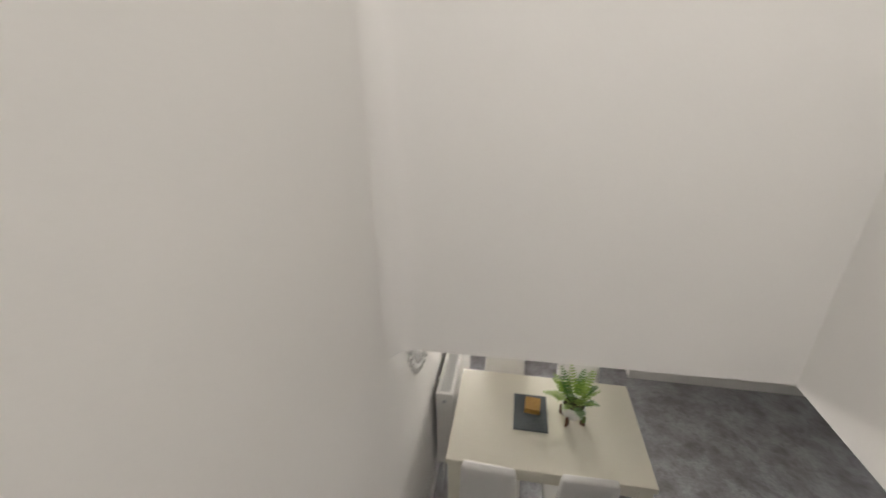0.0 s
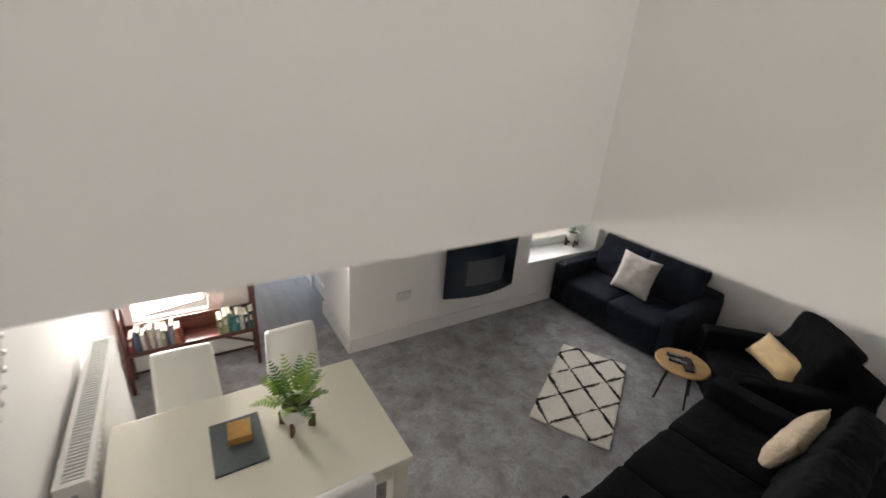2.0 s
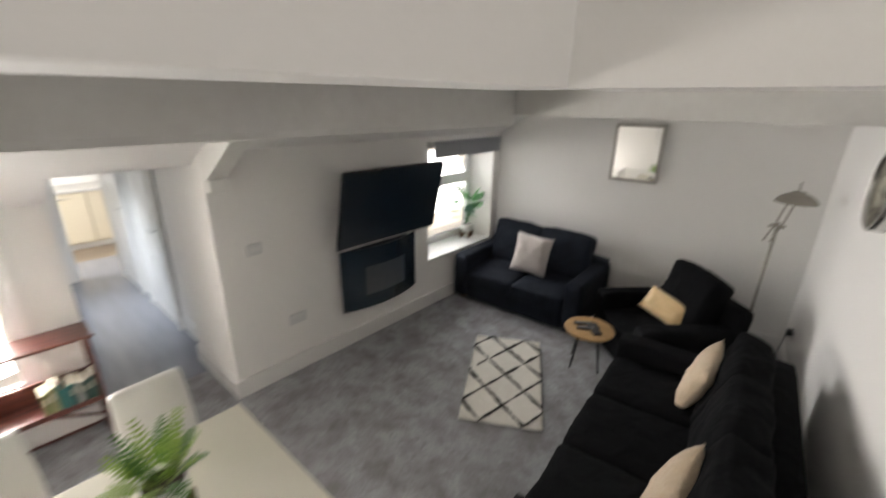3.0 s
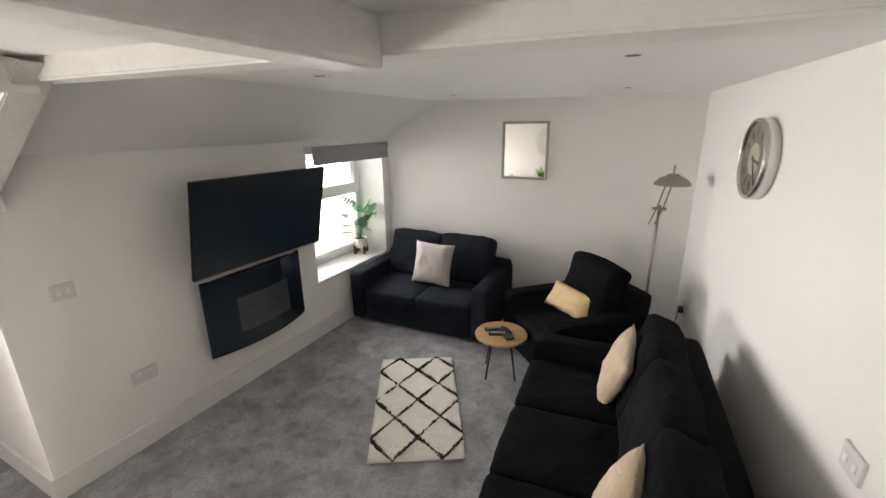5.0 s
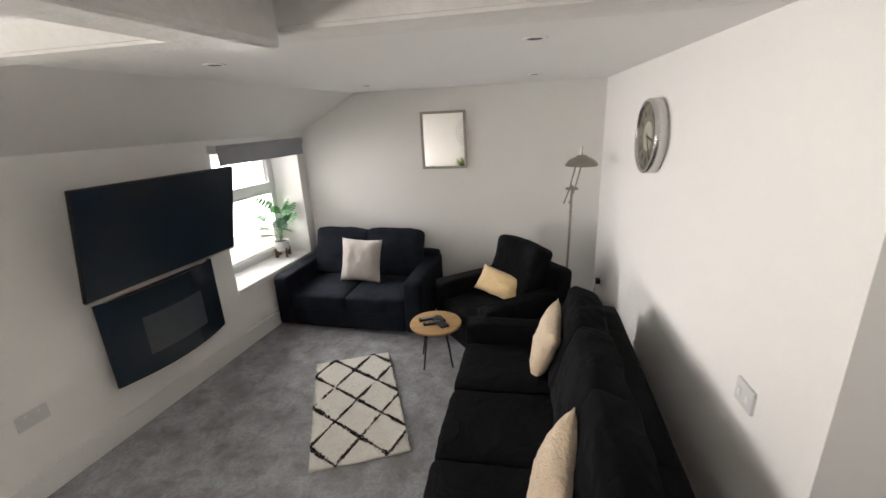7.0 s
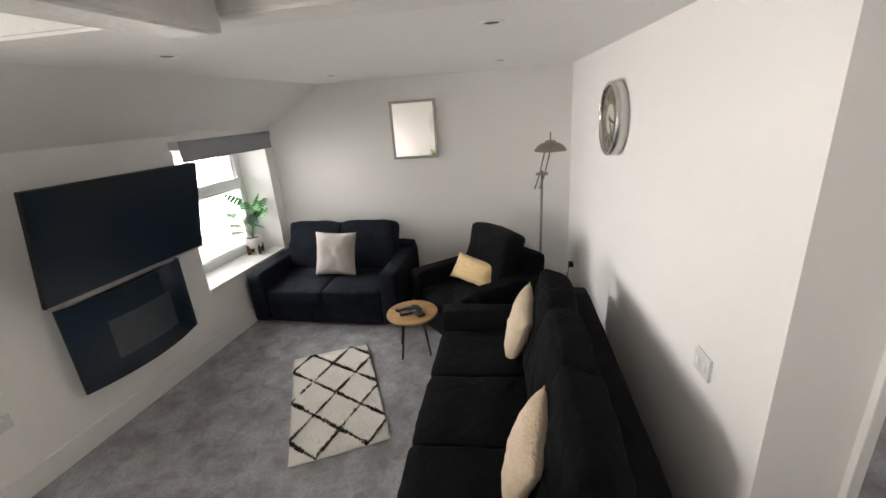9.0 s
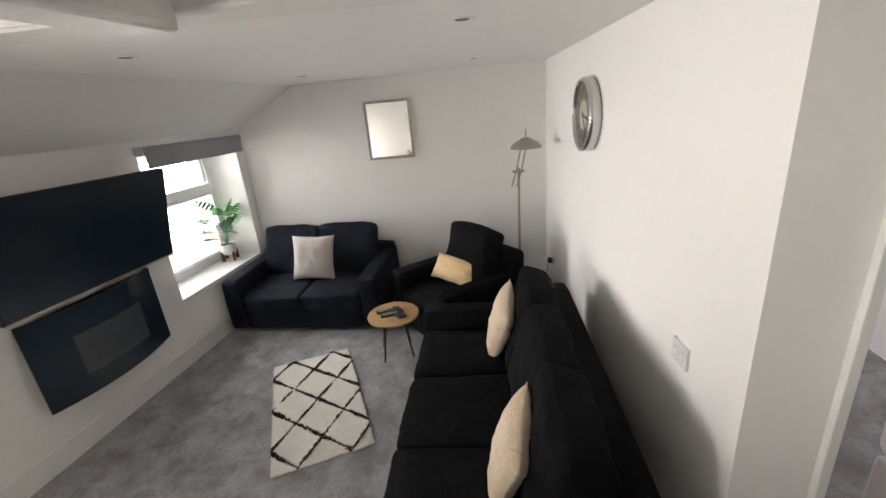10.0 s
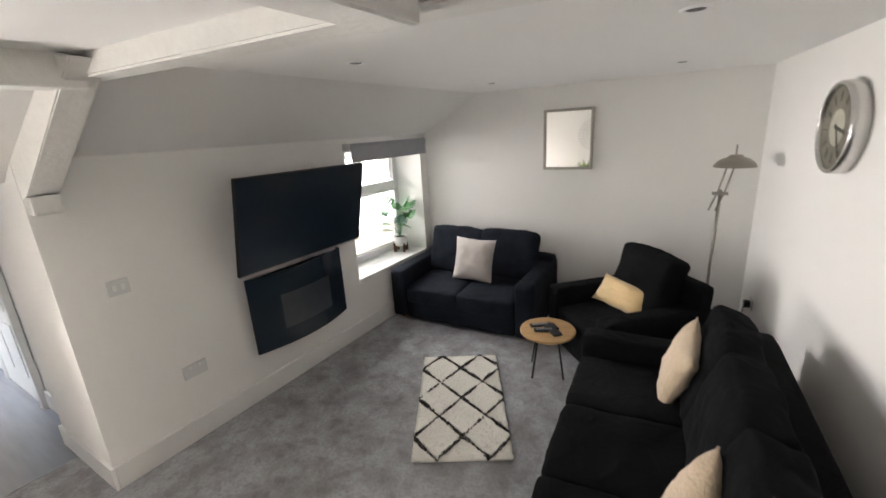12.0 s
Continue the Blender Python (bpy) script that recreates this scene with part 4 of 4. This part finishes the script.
def legged_pot(m, name, label, r, h, leg_h):
    p = thing(name, m, label, "potted plant")
    bm = bmesh.new()
    z = leg_h
    lathe(bm, [(0.0, z), (r * 0.8, z), (r * 0.92, z + 0.012), (r, z + h * 0.5), (r, z + h), (r * 0.92, z + h), (r * 0.90, z + h * 0.85), (0.0, z + h * 0.83)], 32, None, False)
    pot = part("pot", bm, CERAMIC, p, "white ceramic pot", True)
    bm = bmesh.new()
    lathe(bm, [(0.0, z + h * 0.83), (r * 0.89, z + h * 0.84), (r * 0.89, z + h * 0.88), (0.0, z + h * 0.92)], 24, None, False)
    part("soil", bm, SOIL, pot)
    for k in range(4):
        a = math.radians(45 + 90 * k)
        bm = bmesh.new()
        box(bm, r * 0.72, r * 1.16, -0.007, 0.007, 0, leg_h + h * 0.28, 0.002, pose(0, 0, 0, 0, 0, 45 + 90 * k))
        part("pot_leg", bm, TEAK, pot, "brown wooden leg")
    return p, leg_h + h * 0.9


def frond(bm, base, az, length, lift, droop, wid, pairs=12):
    """A fern frond: an arching stalk with paired pointed leaflets that narrow towards the tip."""
    d = Vector((math.cos(az), math.sin(az), 0))
    side = Vector((-d.y, d.x, 0))

    def at(u):
        return base + d * (length * u) + Vector((0, 0, lift * u - droop * u * u))
    tube(bm, [at(0), at(0.3), at(0.6), at(0.85), at(1.0)], 0.0016, 4, 0.0006)
    for i in range(pairs):
        u = 0.22 + 0.78 * i / pairs
        p = at(u)
        fwd = (at(min(u + 0.04, 1.04)) - p).normalized()
        ln = wid * (1.0 - 0.85 * i / pairs) * min(1.0, 0.55 + 0.25 * i)
        for s in (-1, 1):
            q = (side * s + fwd * 0.45 + Vector((0, 0, random.uniform(-0.25, 0.15)))).normalized()
            n = q.cross(fwd).normalized() * s
            w = fwd * (0.0025 + ln * 0.115)
            # a jagged leaflet: three teeth on each edge
            a = [bm.verts.new(p + q * ln * u - w * k + n * 0.002 * u) for u, k in ((0.0, 0.4), (0.30, 1.2), (0.36, 0.7), (0.62, 0.95), (0.68, 0.5), (1.0, 0.0))]
            b = [bm.verts.new(p + q * ln * u + w * k + n * 0.002 * u) for u, k in ((0.0, 0.4), (0.34, 1.1), (0.40, 0.6), (0.66, 0.85), (0.72, 0.4))]
            for k in range(4):
                bm.faces.new((a[k], a[k + 1], b[k + 1], b[k]))
            bm.faces.new((a[4], a[5], b[4]))


fern, fz = legged_pot(pose(1.475, -0.79, 0.8152, 0, 0, 12), "fern", "bushy green fern in a white pot on wooden legs", 0.073, 0.088, 0.045)
for k in range(20):
    bm = bmesh.new()
    az = 2.4 * k + random.uniform(-0.3, 0.3)
    inner = k / 20
    ln = random.uniform(0.12, 0.21) * (1.0 - 0.45 * inner)
    frond(bm, Vector((0.02 * math.cos(az), 0.02 * math.sin(az), fz)), az, ln, 0.16 + 0.10 * inner, 0.11 * (1 - inner), 0.062, 10)
    part("frond", bm, FERN if k % 3 else FERN_D, fern)

plant, pz = legged_pot(pose(-0.21, 3.05, WZ0 + 0.0125, 0, 0, 20), "house_plant", "split-leaf plant in a white pot on the window sill", 0.078, 0.11, 0.07)


def split_leaf(bm, m, size, cuts=5):
    """A heart-shaped leaf with deep slits between its lobes."""
    mid = [Vector((0, size * t, 0.10 * size * math.sin(math.pi * t))) for t in [i / cuts for i in range(cuts + 1)]]
    for s in (-1, 1):
        for i in range(cuts):
            t = (i + 0.5) / cuts
            half = size * 0.55 * math.sin(math.pi * min(1, 0.18 + t * 0.80)) ** 0.7
            a, b = mid[i], mid[i] + (mid[i + 1] - mid[i]) * 0.97
            g = 0.72
            o0 = Vector((s * half, a.y + size * 0.08 + (b.y - a.y) * 0.12, -0.12 * half))
            o1 = Vector((s * half * 0.96, a.y + size * 0.08 + (b.y - a.y) * 0.95 * g + 0.02 * size, -0.14 * half))
            m1 = Vector((s * half * 0.5, (a.y + o0.y) / 2, 0.02 * size))
            m2 = Vector((s * half * 0.5, (b.y + o1.y) / 2, 0.02 * size))
            v = [bm.verts.new(m @ p) for p in (a, m1, o0, o1, m2, b)]
            bm.faces.new((v[0], v[1], v[4], v[5]))
            bm.faces.new((v[1], v[2], v[3], v[4]))


for k in range(16):
    az = 2.4 * k + 0.8
    hgt = (0.30, 0.40, 0.22, 0.14, 0.24, 0.34, 0.12, 0.18, 0.28, 0.16, 0.22, 0.30, 0.10, 0.20, 0.26, 0.15, 0.36)[k]
    out = (0.10, 0.03, 0.12, 0.15, 0.13, 0.06, 0.16, 0.15, 0.10, 0.14, 0.09, 0.08, 0.15, 0.12, 0.12, 0.10, 0.05)[k]
    tip = Vector((out * math.cos(az), out * math.sin(az), pz + hgt))
    bm = bmesh.new()
    tube(bm, [(0, 0, pz), (tip.x * 0.3, tip.y * 0.3, pz + hgt * 0.6), tip], 0.003, 5, 0.0018)
    split_leaf(bm, Matrix.Translation(tip) @ pose(0, 0, 0, random.uniform(5, 60), random.uniform(-25, 25), math.degrees(az) - 90), 0.17 if k == 1 else random.uniform(0.11, 0.15))
    part("leaf", bm, MONST_B if k in (3, 4, 7, 12) else MONST, plant)

# radiator
rd = thing("radiator", pose(0, 0, 0), "white double-panel radiator on the dining wall", "radiator")
RX0, RX1 = 0.40, 1.455
for y in (-1.565, -1.655):
    bm = boxes((RX0, RX1, y - 0.008, y + 0.008, 0.24, 0.865), bev=0.004)
    part("panel", bm, GLOSS, rd)
for k in range(26):
    x = RX0 + 0.04 + k * 0.039
    part("rib", boxes((x, x + 0.018, -1.557, -1.551, 0.28, 0.83), bev=0.002), GLOSS, rd)
part("side_cover", boxes((RX1, RX1 + 0.004, -1.665, -1.553, 0.24, 0.88), bev=0.001), GLOSS, rd)
part("side_cover", boxes((RX0 - 0.004, RX0, -1.665, -1.553, 0.24, 0.88), bev=0.001), GLOSS, rd)
top_frame = part("top_frame", boxes((RX0, RX1, -1.665, -1.645, 0.866, 0.88), (RX0, RX1, -1.573, -1.553, 0.866, 0.88), (RX0, RX0 + 0.02, -1.645, -1.573, 0.866, 0.88), (RX1 - 0.02, RX1, -1.645, -1.573, 0.866, 0.88)), GLOSS, rd)
part("grille_tray", boxes((RX0 + 0.02, RX1 - 0.02, -1.645, -1.573, 0.858, 0.866)), PLASTIC, rd)
for k in range(50):
    x = RX0 + 0.025 + k * 0.0202
    part("grille_bar", boxes((x, x + 0.009, -1.645, -1.573, 0.868, 0.876)), PLASTIC, top_frame)
bm = bmesh.new()
tube(bm, [(RX1 + 0.004, -1.61, 0.82), (RX1 + 0.012, -1.61, 0.82)], 0.012, 12)
part("bleed_plug", bm, BLIND, rd, "dark end plug")
for x in (0.6, 1.2):
    part("wall_bracket", boxes((x, x + 0.04, -1.70, -1.663, 0.3, 0.8)), GLOSS, rd)
bm = bmesh.new()
tube(bm, [(RX1 + 0.02, -1.61, 0.27), (RX1 + 0.03, -1.61, 0.2), (RX1 + 0.03, -1.61, 0.0)], 0.008, 8)
part("pipe", bm, CHROME, rd)

# carved wall ornament
ow, oz = 1.60, 1.61
orn = thing("wall_ornament", pose(ow, -1.70, oz, -90), "round white carved openwork ornament on the dining wall", "wall ornament")
for r, wd in ((0.305, 0.012), (0.235, 0.010), (0.16, 0.010), (0.085, 0.010), (0.03, 0.02)):
    bm = bmesh.new()
    lathe(bm, [(r - wd, -0.001), (r - wd, -0.008), (r, -0.011), (r + wd, -0.008), (r + wd, -0.001)], 64, pose(0, 0, 0, 180), False)
    part("ring", bm, CERAMIC, orn)
for r, n, sz in ((0.27, 28, 0.026), (0.198, 20, 0.026), (0.122, 14, 0.026), (0.057, 8, 0.018), (0.33, 36, 0.018)):
    for k in range(n):
        a = 2 * math.pi * (k + 0.5 * (n % 4 == 0)) / n
        bm = bmesh.new()
        bmesh.ops.create_icosphere(bm, subdivisions=2, radius=1.0, matrix=Matrix.Translation((r * math.cos(a), r * math.sin(a), 0.005)) @ Matrix.Rotation(a, 4, "Z") @ Matrix.Diagonal((sz * 1.25, sz * 0.62, 0.008, 1)))
        part("petal", bm, CERAMIC, orn, "", True)

# bookcase
bc = thing("bookcase", pose(0, 0, 0), "low open mahogany bookcase with crossed side braces", "bookcase")
BX0, BX1, BY0, BY1 = -0.43, -0.185, -1.655, -0.705
part("top_board", boxes((BX0, BX1, BY0, BY1, 0.782, 0.80), bev=0.003), MAHOGANY, bc)
part("shelf", boxes((BX0 + 0.01, BX1 - 0.002, BY0 + 0.03, BY1 - 0.03, 0.345, 0.363), bev=0.003), MAHOGANY, bc)
part("shelf_back", boxes((BX0 + 0.012, BX0 + 0.027, BY0 + 0.03, BY1 - 0.03, 0.363, 0.49), bev=0.003), MAHOGANY, bc)
part("front_lip", boxes((BX1 - 0.012, BX1 - 0.0, BY0 + 0.05, BY1 - 0.05, 0.338, 0.372), bev=0.003), MAHOGANY, bc)
for y in (BY0 + 0.02, BY1 - 0.045):
    for x in (BX0 + 0.01, BX1 - 0.035):
        part("post", boxes((x, x + 0.025, y, y + 0.025, 0, 0.782), bev=0.003), MAHOGANY, bc)
    bm = bmesh.new()
    tube(bm, [(BX0 + 0.02, y + 0.012, 0.06), (BX1 - 0.02, y + 0.012, 0.33)], 0.009, 6)
    part("brace", bm, MAHOGANY, bc)
    bm = bmesh.new()
    tube(bm, [(BX1 - 0.02, y + 0.012, 0.06), (BX0 + 0.02, y + 0.012, 0.33)], 0.009, 6)
    part("brace", bm, MAHOGANY, bc)
bm = bmesh.new()
tube(bm, [(BX0 + 0.022, BY1 - 0.04, 0.10), (BX0 + 0.022, BY0 + 0.5, 0.30)], 0.010, 6)
part("rear_brace", bm, MAHOGANY, bc)
bm = bmesh.new()
tube(bm, [(BX0 + 0.022, BY1 - 0.05, 0.05), (BX0 + 0.022, BY0 + 0.04, 0.05)], 0.010, 6)
part("stretcher", bm, MAHOGANY, bc)

PALETTE = [(0.30, 0.045, 0.04), (0.55, 0.5, 0.42), (0.5, 0.12, 0.06), (0.62, 0.58, 0.5), (0.06, 0.09, 0.2), (0.05, 0.14, 0.33), (0.6, 0.6, 0.6), (0.55, 0.28, 0.13), (0.2, 0.12, 0.09), (0.35, 0.37, 0.45), (0.05, 0.05, 0.06), (0.45, 0.42, 0.2)]
GREENS = [(0.30, 0.33, 0.13), (0.5, 0.48, 0.25), (0.04, 0.24, 0.22), (0.05, 0.3, 0.3), (0.04, 0.17, 0.16), (0.65, 0.65, 0.6), (0.02, 0.08, 0.06), (0.03, 0.11, 0.09), (0.025, 0.09, 0.075)]
COVERS = {}


def book(y, w, d, h, colour, lean):
    if colour not in COVERS:
        COVERS[colour] = mat("book_cover", tuple(0.6 * c for c in colour), 0.45, grain=0.3, scale=25, blotch=0.35, blotch_scale=18)
    b = thing("book", pose(BX1 - 0.02, y, 0.3635, lean, 0, random.uniform(-2, 2)), "upright book on the bookcase shelf", "book", "books on the shelf")
    cover = part("cover", boxes((-d, 0, 0, 0.002, 0, h), (-d, 0, w - 0.002, w, 0, h), (-0.003, 0.0, 0.002, w - 0.002, 0, h)), COVERS[colour], b)
    part("page_block", boxes((-d + 0.004, -0.0035, 0.0022, w - 0.0022, 0.003, h - 0.004)), PAPER, b)
    if w > 0.024:
        part("title_bar", boxes((0.0004, 0.0012, w * 0.3, w * 0.7, h * 0.5, h * 0.8)), PAPER, cover)


y = BY0 + 0.06
for i in range(13):
    w = random.uniform(0.014, 0.03)
    book(y, w, random.uniform(0.11, 0.15), random.uniform(0.12, 0.185), PALETTE[(i * 5) % len(PALETTE)], random.uniform(-3, 3) if i < 11 else 9)
    y += w + random.choice((0.002, 0.003, 0.012))
y = -1.01
for i in range(9):
    w = random.uniform(0.018, 0.036)
    book(y, w, random.uniform(0.12, 0.16), random.uniform(0.13, 0.175), GREENS[i], random.uniform(0, 1.5))
    y += w + 0.003
